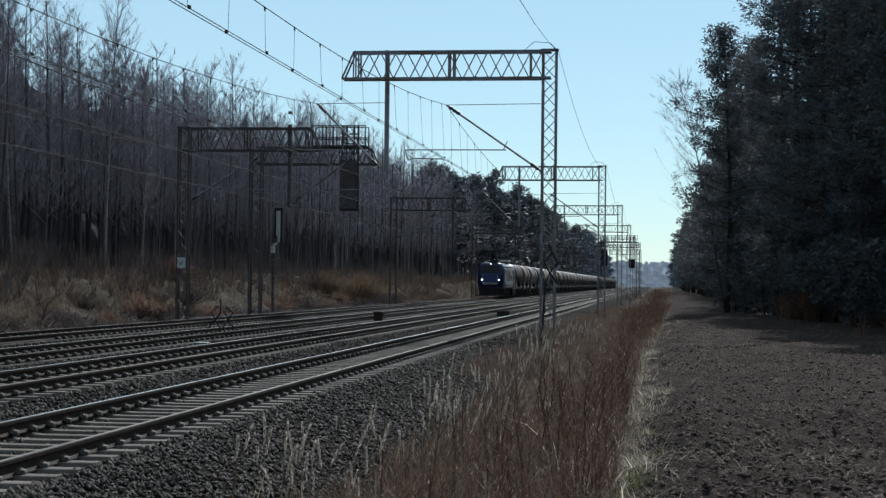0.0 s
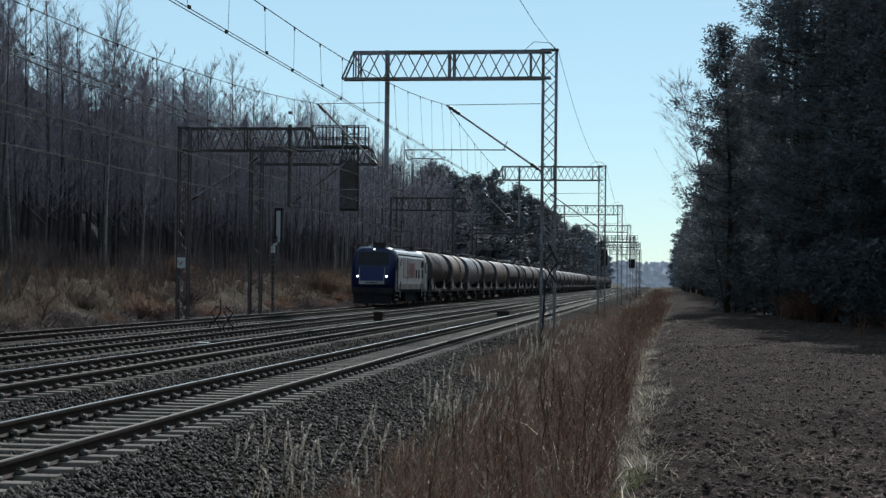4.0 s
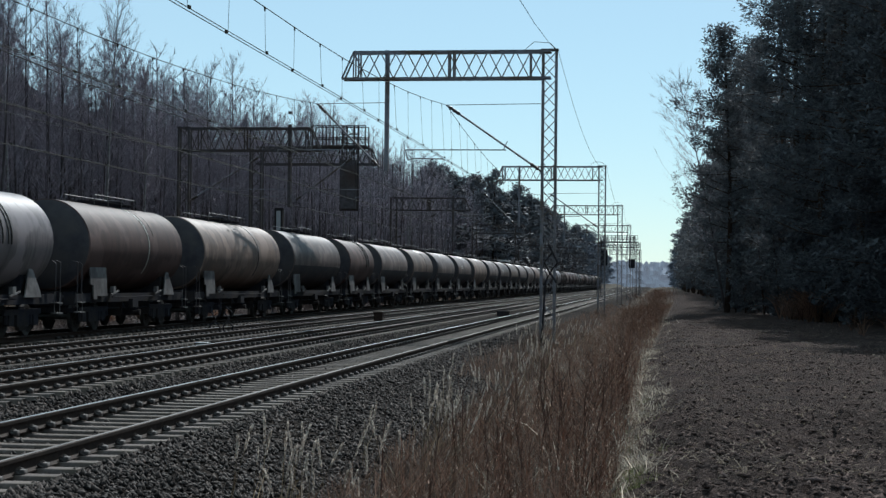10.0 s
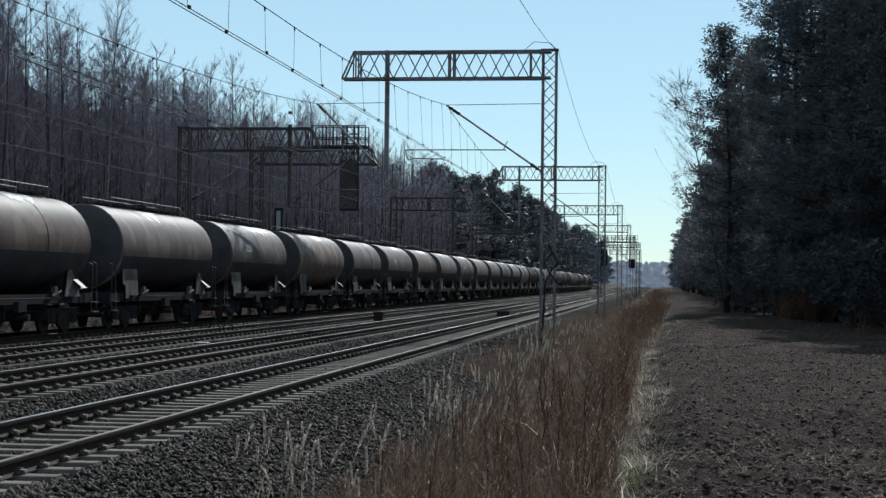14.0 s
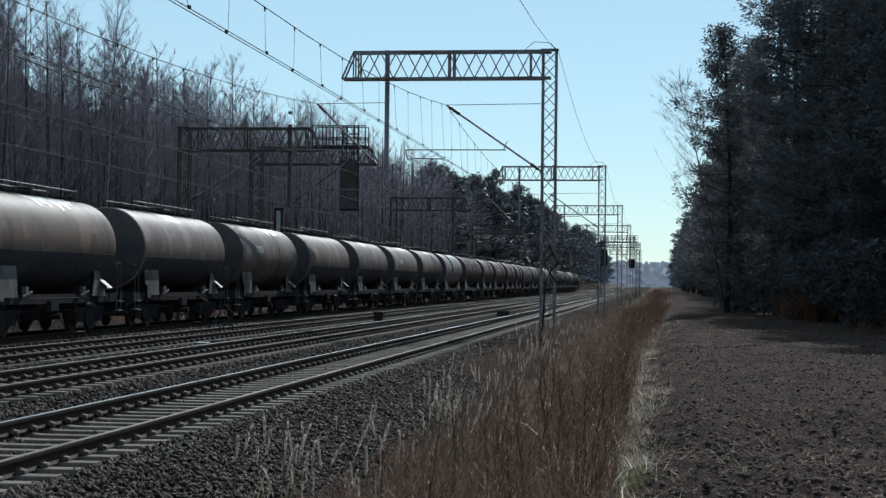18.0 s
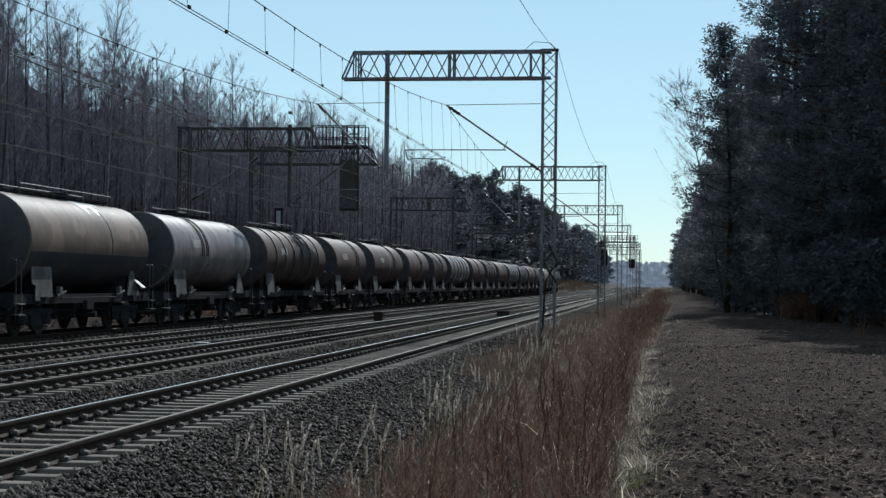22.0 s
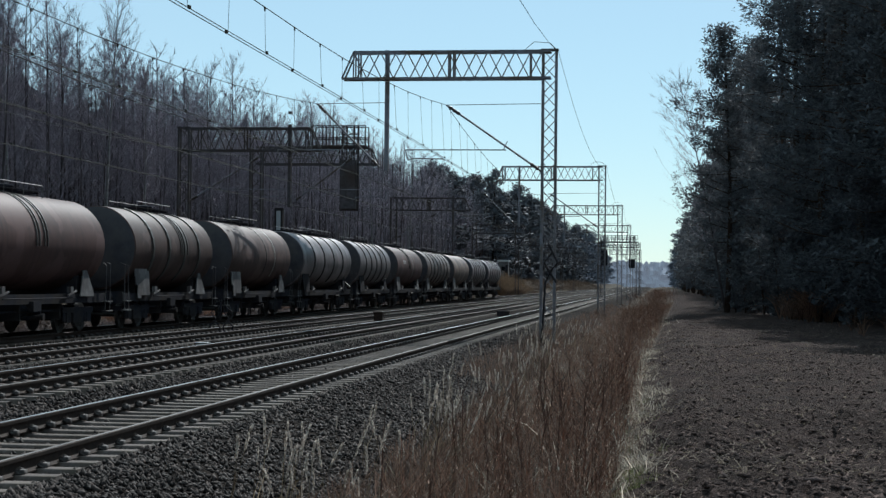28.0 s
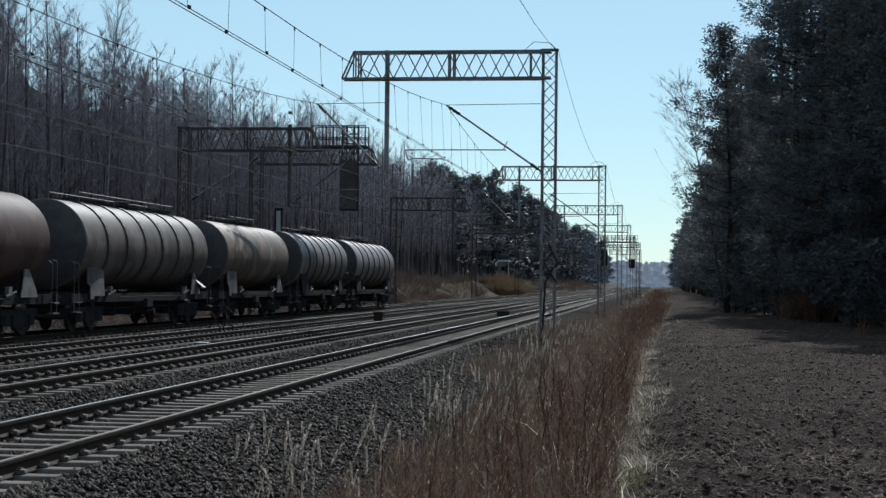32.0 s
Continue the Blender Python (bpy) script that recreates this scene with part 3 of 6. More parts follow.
def bogie_mesh():
    s = Shape()
    for sg in (-1, 1):
        x = sg * 1.0
        s.box(x - 0.06, x + 0.06, -1.35, 1.35, 0.62, 0.78)
        s.box(x - 0.07, x + 0.07, -0.45, 0.45, 0.3, 0.62)
        for y in (-0.9, 0.9):
            s.box(x - 0.09, x + 0.09, y - 0.17, y + 0.17, 0.32, 0.62)       # axle box
            for q in (-0.24, 0.24):
                s.lathe([(0.36, 0.07), (0.62, 0.07)], 8, "z", (x, y + q, 0))
        for k in range(5):
            s.box(x - 0.06, x + 0.06, -0.32 + k * 0.02, 0.32 - k * 0.02, 0.3 - 0.03 * k, 0.325 - 0.03 * k)
    s.box(-1.0, 1.0, -0.22, 0.22, 0.5, 0.85)
    for y in (-1.3, 1.3):
        s.box(-1.0, 1.0, y - 0.05, y + 0.05, 0.6, 0.75)
    return s.mesh("bogie", M_BLACK)


WHEEL_ME, BOGIE_ME = wheelset_mesh(), bogie_mesh()
WHEELSETS = []


def add_bogie(th, y, half=0.9):
    bg = part("bogie", BOGIE_ME, None, th, at=pose(0, y, 0))
    for q in (-half, half):
        WHEELSETS.append((part("wheelset", WHEEL_ME, None, bg, at=pose(0, q, WHEEL_R)), q))
    return bg


def buffers(th, y, sg):
    for x in (-0.875, 0.875):
        s = Shape()
        s.lathe([(0.0, 0.11), (sg * 0.3, 0.1), (sg * 0.31, 0.07), (sg * 0.52, 0.07), (sg * 0.53, 0.22), (sg * 0.57, 0.21), (sg * 0.58, 0.0)], 14, "y", (x, y, 1.06))
        part("buffer", s, M_BLACK, th, smooth=True)
    s = Shape()
    s.box(-0.05, 0.05, min(y, y + sg * 0.5), max(y, y + sg * 0.5), 0.98, 1.1)
    part("coupling_hook", s, M_BLACK, th)


def half_band(s, y, w, r, lo=-0.65, hi=math.pi + 0.65, n=22):
    """A raised hoop over the shell, open below."""
    vs, fs = [], []
    for k in range(n + 1):
        a = lo + (hi - lo) * k / n
        c, d = math.cos(a), math.sin(a)
        for rr, yy in ((TANK_R, y - w / 2), (r, y - w / 2), (r, y + w / 2), (TANK_R, y + w / 2)):
            vs.append((c * rr, yy, TANK_Z + d * rr))
    for k in range(n):
        o = k * 4
        fs += [(o + i, o + i + 1, o + 5 + i, o + 4 + i) for i in range(3)]
    fs += [(0, 3, 2, 1), (n * 4, n * 4 + 1, n * 4 + 2, n * 4 + 3)]
    s.add(vs, fs)


def ragged(s, seed, a, b, lo, hi, freq, r, torn):
    """A thin sheet over the crown from a to b whose lower edges run down unevenly between the angles lo and hi; torn: in separate runs."""
    n = max(8, int((b - a) / 0.05))
    cols = []
    for i in range(n + 1):
        u = i / n
        q = noise.noise(Vector((seed, (a + (b - a) * u) * freq, 0.0))) * 0.9 + noise.noise(Vector((seed, (a + (b - a) * u) * freq * 3, 4.0))) * 0.35
        fade = min(1.0, 4.5 * u, 4.5 * (1 - u))
        cols.append((a + (b - a) * u, hi - (hi - lo) * max(0.0, min(1.0, (0.5 + q) * fade)), q))
    m = 10
    vs, fs = [], []
    for y, e, q in cols:
        for k in range(m + 1):
            t = e + (math.pi - 2 * e) * k / m
            vs.append((math.cos(t) * r, y, TANK_Z + math.sin(t) * r))
    for i in range(n):
        if torn and min(cols[i][2], cols[i + 1][2]) < -0.08:
            continue
        fs += [(i * (m + 1) + k, (i + 1) * (m + 1) + k, (i + 1) * (m + 1) + k + 1, i * (m + 1) + k + 1) for k in range(m)]
    s.add(vs, fs)


def wagon(y0, y1, paint, rings=0, ring_mat="dark", spill=0.0, stripe=0.0, straps=0.0, seam=0.0, letters=False, sheen_at=0.0, dark_half=False, box=True, long_walk=False, words=""):
    """Bogie tank wagon whose shell reaches from y0 to y1; it runs towards -y."""
    yc, half = (y0 + y1) / 2, (y1 - y0) / 2
    th = thing("tank_wagon", words, "tank wagon", "tank wagons of the train", at=pose(TRAIN_X, yc, TRAIN_Z))
    MOVING.append((th, yc))
    R_, Z = TANK_R, TANK_Z
    s = Shape()
    prof = [(-half - 0.34, 0.0), (-half - 0.32, 0.4), (-half - 0.25, 0.85), (-half - 0.13, 1.22), (-half - 0.03, 1.38), (-half, R_)]
    prof += [(-half + 0.02, R_), (half - 0.02, R_)] + [(-a, b) for a, b in prof[::-1]]
    s.lathe(prof, 44, "y", (0, 0, Z))
    for i, f in enumerate(s.f):              # dished ends, set near-black
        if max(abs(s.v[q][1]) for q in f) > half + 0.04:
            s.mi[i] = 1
    part("tank", s, [PAINTS[paint], M_NEARBLACK], th, smooth=True)
    # Dark sheet added over the shell to darken its lower half.
    if dark_half:
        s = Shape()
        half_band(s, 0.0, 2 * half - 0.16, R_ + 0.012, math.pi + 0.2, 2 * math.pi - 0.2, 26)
        part("dark_lower_sheet", s, M_NEARBLACK, th, "dark sheet added round the lower half of the shell", smooth=True)
    over = half + GAP / 2 - 0.62            # headstock
    s = Shape()
    for sg in (-1, 1):
        s.box(sg * 1.15 - 0.05, sg * 1.15 + 0.05, -over, over, 0.92, 1.2)
        s.box(sg * 0.3 - 0.06, sg * 0.3 + 0.06, -over, over, 0.9, 1.15)
        s.box(-1.3, 1.3, sg * over - 0.06, sg * over + 0.06, 0.85, 1.25)
    for k in range(5):
        yy = -half * 0.7 + k * half * 0.35
        s.box(-1.15, 1.15, yy - 0.05, yy + 0.05, 0.92, 1.1)
    part("underframe", s, M_BLACK, th)
    for sg in (-1, 1):
        add_bogie(th, sg * (half - 1.35))
        buffers(th, sg * over, sg)
        s = Shape()                          # saddle
        s.box(-1.1, 1.1, sg * (half - 1.3) - 0.35, sg * (half - 1.3) + 0.35, 1.15, 1.75)
        part("saddle", s, M_BLACK, th)
        for q in (-1, 1):                    # plates at the saddle: a broad notched one at the leading end, a gusset behind
            c = sg * (half - 1.25)
            if sg < 0:
                o = [(c - 0.55, 1.02), (c - 0.2, 1.02), (c - 0.2, 1.12), (c + 0.8, 1.12), (c + 0.78, 2.04), (c - 0.75, 2.04), (c - 0.75, 1.5), (c - 0.5, 1.45)]
            else:
                o = [(c - 0.55, 1.12), (c + 0.7, 1.12), (c + 0.62, 1.3), (c + 0.12, 1.92), (c - 0.18, 1.92), (c - 0.4, 1.45)]
            n = len(o)
            s = Shape()
            s.add([(q * (1.29 - 0.06 * (b - 1.1)) - e, a, b) for e in (0.0, q * 0.035) for a, b in o], [tuple(range(n)), tuple(range(n, 2 * n))[::-1]] + [(k, n + k, n + (k + 1) % n, (k + 1) % n) for k in range(n)])
            part("support_plate", s, M_PLATE if box else M_BLACK, th, "grey dirt-streaked support plate" if box else "")
        for q in (-1, 1):                    # end steps and handrail
            s = Shape()
            x = q * 1.32
            for z in (0.62, 0.92):
                s.box(x - 0.12, x + 0.1, sg * (over - 0.35) - 0.22, sg * (over - 0.35) + 0.22, z, z + 0.035)
            for e in (-0.22, 0.22):
                s.tube([(x, sg * (over - 0.35) + e, 0.62), (x, sg * (over - 0.35) + e, 1.25)], 0.016, 5)
            part("end_step", s, M_PLATE, th)
            s = Shape()
            s.tube([(x, sg * (over - 0.12), 1.2), (x, sg * (over - 0.12), 2.15), (x - q * 0.15, sg * (over - 0.1), 2.2)], 0.018, 5)
            s.tube([(x, sg * (over - 0.5), 1.2), (x, sg * (over - 0.5), 2.1), (x - q * 0.12, sg * (over - 0.52), 2.18)], 0.018, 5)
            part("handrail", s, M_DARKSTEEL, th)
    if long_walk:
        s = Shape()                          # sloping cover at the rear saddle
        m = pose(1.36, half - 0.75, 1.5, 0, 40, 8)
        s.box(-0.2, 0.2, -0.34, 0.3, -0.012, 0.012, m)
        s.box(0.16, 0.19, -0.5, 0.42, -0.05, 0.0, m)
        s.box(-0.2, -0.17, -0.3, 0.1, -0.05, 0.02, m)
        part("sloping_cover", s, M_RING_L, th, "small pale sloping cover plate")
    s = Shape()
    s.tube([(1.3, -half * 0.5, 1.08), (1.3, half * 0.55, 1.08)], 0.022, 6)
    s.box(1.2, 1.34, -0.5, 0.1, 0.72, 1.0)
    part("brake_rod", s, M_BLACK, th)
    for yy in (-half + 2.6, half - 2.7):     # small pale fittings on the frame
        s = Shape()
        s.box(1.22, 1.34, yy - 0.12, yy + 0.12, 1.22, 1.42)
        s.bar((1.33, yy - 0.3, 1.16), (1.33, yy + 0.42, 1.28), 0.04, 0.05)
        part("valve_handle", s, M_PLATE, th)
    s = Shape()
    s.lathe([(-0.5, 0.2), (0.5, 0.2)], 12, "y", (0.5, 0.6, 0.7))
    part("air_tank", s, M_BLACK, th, smooth=True)
    s = Shape()
    s.box(-0.9, -0.3, -0.8, -0.1, 0.5, 0.9)
    part("valve_box", s, M_BLACK, th)
    s = Shape()                              # brake gear and pipes under the frame
    for k in range(4):
        yy = -half * 0.45 + k * half * 0.3
        s.box(-1.05, 1.05, yy - 0.04, yy + 0.04, 0.45, 0.9)
    s.tube([(-0.95, -half, 0.78), (-0.95, half, 0.78)], 0.04, 6)
    s.tube([(0.95, -half, 0.7), (0.95, half, 0.7)], 0.035, 6)
    part("brake_rigging", s, M_BLACK, th)
    s = Shape()
    s.tube([(0.0, 0.2, 1.35), (0.0, 0.2, 0.55), (0.95, 0.2, 0.5), (1.3, 0.2, 0.55)], 0.07, 8)
    s.lathe([(1.3, 0.1), (1.38, 0.1)], 10, "x", (0, 0.2, 0.55))
    part("outlet_pipe", s, M_BLACK, th, smooth=True)
    s = Shape()                              # top walkway and manhole
    wl = half * (0.75 if long_walk else 0.42)
    for k in range(9):
        yy = -wl + 2 * wl * k / 8
        s.bar((-0.38, yy, Z + R_ + 0.06), (0.38, yy, Z + R_ + 0.06), 0.05, 0.04)
    for x in (-0.38, 0.0, 0.38):
        s.box(x - 0.07, x + 0.07, -wl, wl, Z + R_ + 0.08, Z + R_ + 0.11)
    part("walkway", s, M_BLACK, th)
    s = Shape()
    for x in (-0.5, 0.5):
        s.tube([(x, -wl, Z + R_ + 0.28), (x, wl, Z + R_ + 0.28)], 0.018, 5)
        for k in range(4):
            yy = -wl + 2 * wl * k / 3
            s.tube([(x, yy, Z + R_ - 0.1), (x, yy, Z + R_ + 0.28)], 0.014, 4)
    part("walkway_rail", s, M_PLATE, th)
    s = Shape()
    s.lathe([(Z + R_ - 0.05, 0.32), (Z + R_ + 0.14, 0.32), (Z + R_ + 0.17, 0.36), (Z + R_ + 0.22, 0.34), (Z + R_ + 0.25, 0.1)], 16, "z", (0, spill * half if spill else 0.3, 0))
    part("manhole", s, M_BLACK, th, smooth=True)
    for k in range(rings):
        s = Shape()
        half_band(s, -half + 2 * half * (k + 1) / (rings + 1), 0.19, R_ + 0.05, -0.85, math.pi + 0.85)
        part("hoop", s, M_RING_D if ring_mat == "dark" else M_RING_L, th)
    if stripe:
        s = Shape()
        half_band(s, stripe * half, 0.09, R_ + 0.012)
        part("light_band", s, M_RING_L, th, "pale painted band")
    if seam:
        s = Shape()
        half_band(s, seam * half, 0.1, R_ + 0.015)
        part("seam_band", s, M_RING_D, th)
    if straps:
        s = Shape()
        for o in (0.0, 0.22, 0.62, 0.84):
            half_band(s, straps * half + o, 0.06, R_ + 0.03, -0.1, math.pi + 0.1)
        part("strap", s, M_RING_D, th)
    if spill:                                # oil run-down from the filler, on both flanks
        s = Shape()
        ragged(s, y0, spill * half - 0.75, spill * half + 0.75, 0.0, 0.95, 5.5, R_ + 0.009, True)
        part("oil_stain", s, M_SPILL, th, "black oil run down from the filler")["kind"] = "stuff"
    if sheen_at:                                # pale spill on the crown, with the sun's sheen put into its colour
        s = Shape()
        long = 2.2 if int(y0) % 3 == 0 else 1.2
        ragged(s, y0 + 5, sheen_at * half - long, sheen_at * half + long, 0.72, 1.15, 3.5, R_ + 0.011, False)
        part("spill_sheen_sheet", s, M_SPILLSHEEN, th, "pale spill and sun sheen laid over the crown as a sheet")["kind"] = "stuff"
    if letters:
        a0, a1 = 0.12, 0.34
        for k in range(10):
            s = Shape()
            yy = -half * 0.55 + (k // 2) * 0.26 + (k % 2) * 0.12
            s.add([(math.cos(a) * (R_ + 0.006), b, TANK_Z + math.sin(a) * (R_ + 0.006)) for a in (a0, (a0 + a1) / 2, a1) for b in (yy, yy + 0.06)], [(0, 1, 3, 2), (2, 3, 5, 4)])
            part("stencil_mark", s, M_LETTER, th, "pale unreadable stencilled mark")
    return th


W = dict
SPEC = {
    1: W(paint="brown", spill=0.05, stripe=0.4, straps=0.0), 2: W(paint="beige", straps=0.1, spill=0.2), 3: W(paint="silver", spill=0.25, straps=0.3, letters=True),
    4: W(paint="brown", spill=0.25, stripe=0.2), 5: W(paint="beige", seam=0.35), 6: W(paint="grey", dark_half=True), 7: W(paint="brown", spill=0.2, straps=0.3), 8: W(paint="grey", long_walk=True, dark_half=True),
    22: W(paint="silver", straps=-0.35, spill=-0.3, letters=True), 23: W(paint="brown", rings=6, spill=0.2, letters=True), 24: W(paint="brown", straps=0.3, letters=True),
    25: W(paint="red", stripe=0.05, straps=0.3, letters=True), 26: W(paint="red", stripe=0.3, spill=0.2, straps=0.1), 27: W(paint="brown", spill=0.3, straps=0.1),
    28: W(paint="silver", box=False, rings=5), 29: W(paint="red", straps=-0.1), 30: W(paint="brown", rings=4, straps=0.1), 31: W(paint="brown", stripe=0.4, seam=0.1), 32: W(paint="silver", box=False, rings=4, long_walk=True),
    33: W(paint="silver", box=False, rings=5, spill=0.5), 34: W(paint="red", stripe=0.2, straps=-0.15, letters=True), 35: W(paint="grey", rings=6, long_walk=True), 36: W(paint="beige", stripe=0.35),
    37: W(paint="silver", box=False, rings=6), 38: W(paint="silver", box=False, rings=6),
}
WORDS = {"brown": "dirty brown steel tank wagon with black underframe", "red": "reddish brown steel tank wagon with black underframe", "beige": "dusty beige tank wagon with dark lower half",
         "grey": "weathered grey-beige tank wagon with dark lower half", "silver": "silver-grey tank wagon with black underframe"}


def build_train():
    for i in range(1, len(ENDS)):
        k = SPEC.get(i) or W(paint="grey" if i % 3 else "beige", long_walk=True, dark_half=i % 5 != 2, letters=i % 3 == 2, sheen_at=(0.2, -0.1, 0.3)[i % 3] if i % 5 != 3 else 0.0, seam=0.3 if i % 4 == 1 else 0.0)
        w = WORDS[k["paint"]]
        if k.get("rings"):
            w += " and dark hoops"
        elif k.get("spill"):
            w += " and oil stains"
        elif k.get("stripe"):
            w += " and a pale band"
        wagon(ENDS[i - 1] + GAP - (0.4 if i == 1 else 0), ENDS[i], words=w, **k)


build_train()

# ---- locomotive ----
M_LBLUE = surf("loco_blue_paint", (0.003, 0.0055, 0.036), (0.005, 0.0095, 0.06), 2, 0.35, bumps=0.03, stain=(0.007, 0.012, 0.06), stain_scale=1.0, spec=0.3)
M_LBLUE2 = surf("loco_bright_blue", (0.004, 0.011, 0.075), (0.006, 0.017, 0.105), 2, 0.4, bumps=0.02, spec=0.3)
M_LWHITE = surf("loco_white_paint", (0.33, 0.32, 0.33), (0.43, 0.42, 0.43), 1.2, 0.4, bumps=0.03, stain=(0.27, 0.25, 0.245), stain_scale=0.7)
M_LROOF = surf("loco_roof_grey", (0.35, 0.36, 0.38), (0.5, 0.51, 0.52), 2, 0.4, bumps=0.05, stain=(0.22, 0.21, 0.2), stain_scale=1.2)
M_GLASS = surf("loco_window", (0.006, 0.007, 0.009), (0.012, 0.013, 0.016), 2, 0.2, bumps=0, spec=0.2)
M_LRED = surf("loco_red_lettering", (0.15, 0.06, 0.06), (0.23, 0.11, 0.108), 3, 0.45, bumps=0)
M_LAMP = glow("headlight_glow", (1.0, 0.96, 0.85), 4.0)


def cab_skin(x, y, z, sg):
    """A point of the cab's outline (y, z), drawn back towards the sides and rounded down over the shoulders."""
    u = abs(x) / 1.46
    back = max(0.0, 1.0 - (y + 8.45) / 2.1)
    up = max(0.0, min(1.0, (z - 2.9) / 0.98))
    return (x, sg * (y + 0.42 * back * u ** 6), z - 0.56 * up * u ** 7)


def side_panel(s, y0, y1, z0, z1, x=1.462, t=0.012, sides=(-1, 1)):
    for sg in sides:
        s.box(min(sg * x, sg * (x + t)), max(sg * x, sg * (x + t)), y0, y1, z0, z1)


def locomotive():
    yc = ENDS[0] - 8.45
    th = thing("electric_locomotive", "white and dark blue electric locomotive with lit headlights", "locomotive", at=pose(TRAIN_X, yc, TRAIN_Z))
    MOVING.append((th, yc))
    H, F = 8.45, -8.45
    s = Shape()                                                 # body between the cabs, shoulders chamfered to the roof
    prof = [(-1.46, 1.15), (1.46, 1.15), (1.46, 3.35), (1.3, 3.72), (1.12, 3.86), (-1.12, 3.86), (-1.3, 3.72), (-1.46, 3.35)]
    for y in (F + 2.1, H - 2.1):
        s.v += [(a, y, b) for a, b in prof]
    s.f = [tuple(range(8))[::-1], tuple(range(8, 16))] + [(k, (k + 1) % 8, 8 + (k + 1) % 8, 8 + k) for k in range(8)]
    s.mi = [0] * len(s.f)
    for k in (4, 5, 6):
        s.mi[k] = 1
    part("body", s, [M_LWHITE, M_LROOF], th, "white painted body side")
    for sg, nm in ((1, "front_cab"), (-1, "rear_cab")):
        o = [(F + 0.35, 1.15), (F + 0.1, 1.3), (F + 0.02, 1.5), (F + 0.05, 2.0), (F + 0.15, 2.4), (F + 0.28, 2.72), (F + 0.5, 3.24), (F + 0.75, 3.72), (F + 0.88, 3.88), (F + 1.05, 3.98), (F + 1.5, 4.03), (F + 2.1, 3.88)]
        s = Shape()
        cols = [-1.46, -1.43, -1.36, -1.25, -1.1, -0.85, -0.45, 0.0, 0.45, 0.85, 1.1, 1.25, 1.36, 1.43, 1.46]
        m = len(o)
        for x in cols:
            s.v += [cab_skin(x, y, z, sg) for y, z in o] + [(x, sg * (F + 2.1), 1.15)]
        m += 1
        for i in range(len(cols) - 1):
            s.f += [(i * m + k, (i + 1) * m + k, (i + 1) * m + (k + 1) % m, i * m + (k + 1) % m) for k in range(m)]
        s.f += [tuple(range(m)), tuple(range((len(cols) - 1) * m, len(cols) * m))[::-1]]
        s.mi = [0] * len(s.f)
        cab = part(nm, s, M_LBLUE if sg > 0 else M_LWHITE, th, "dark blue driving cab" if sg > 0 else "white driving cab", smooth=True)
        s = Shape()
        wx = [-1.14, -0.8, -0.3, 0.3, 0.8, 1.14]
        for e in (-0.014, 0.03):
            for x in wx:
                s.v += [cab_skin(x * (1.0 - 0.12 * k / 3), float(np.interp(z, (2.72, 3.24, 3.72), (F + 0.28, F + 0.5, F + 0.75))) + e, z, sg) for k, z in enumerate((2.8, 3.05, 3.24, 3.66))]
        n = len(wx) * 4
        for i in range(len(wx) - 1):
            for k in range(3):
                s.f.append((i * 4 + k, (i + 1) * 4 + k, (i + 1) * 4 + k + 1, i * 4 + k + 1))
        rim = [i * 4 for i in range(len(wx))] + [(len(wx) - 1) * 4 + k for k in (1, 2, 3)] + [i * 4 + 3 for i in range(len(wx) - 2, -1, -1)] + [2, 1]
        s.f += [(rim[k], rim[(k + 1) % len(rim)], n + rim[(k + 1) % len(rim)], n + rim[k]) for k in range(len(rim))]
        s.mi = [0] * len(s.f)
        part("windscreen", s, M_GLASS, cab, "dark tinted windscreen", smooth=True)
        s = Shape()
        for x in (-1.465, 1.465):
            a = F + 1.05
            s.box(x - 0.012, x + 0.012, min(sg * a, sg * (a + 0.75)), max(sg * a, sg * (a + 0.75)), 2.35, 3.15)
        part("side_window", s, M_GLASS, cab)
        s = Shape()
        for x in (-1.49, 1.49):
            for yy in (F + 0.95, F + 1.95):
                s.tube([(x, sg * yy, 1.0), (x, sg * yy, 2.5)], 0.02, 6)
            for z in (0.45, 0.75, 1.05):
                s.box(x - 0.1, x + 0.06, sg * (F + 1.45) - 0.25, sg * (F + 1.45) + 0.25, z, z + 0.04)
        part("door_handrail", s, M_LWHITE, cab, "white cab steps and handrails")
        for x in (-0.98, 0.98):
            s = Shape()
            s.lathe([(sg * (F - 0.03), 0.0), (sg * (F - 0.03), 0.055), (sg * (F + 0.15), 0.08)], 14, "y", (x, 0, 2.03))
            part("headlight", s, M_LAMP if sg > 0 else M_GLASS, cab, "lit round headlight" if sg > 0 else "", smooth=True)
        s = Shape()
        s.lathe([(sg * (F + 0.72), 0.0), (sg * (F + 0.72), 0.032), (sg * (F + 0.95), 0.07)], 12, "y", (0, 0, 3.84))
        part("roof_headlight", s, M_LAMP if sg > 0 else M_GLASS, cab, "lit roof headlight" if sg > 0 else "", smooth=True)
        if sg > 0:
            s = Shape()                                          # bright panel on the nose with a white frame
            q = [(-0.78, F - 0.0, 1.72), (0.78, F - 0.0, 1.72), (0.82, F + 0.18, 2.6), (-0.82, F + 0.18, 2.6)]
            s.add([(a, b - 0.02, c) for a, b, c in q] + [(a, b + 0.05, c) for a, b, c in q], [(0, 1, 2, 3), (0, 4, 5, 1), (1, 5, 6, 2), (2, 6, 7, 3), (3, 7, 4, 0)])
            part("nose_panel", s, M_LBLUE2, cab, "brighter blue panel on the nose")
            s = Shape()
            s.box(-0.84, 0.84, F - 0.05, F + 0.06, 1.5, 1.72)
            s.tube([(-0.8, F - 0.05, 1.6), (-0.86, F + 0.13, 2.62)], 0.02, 6)
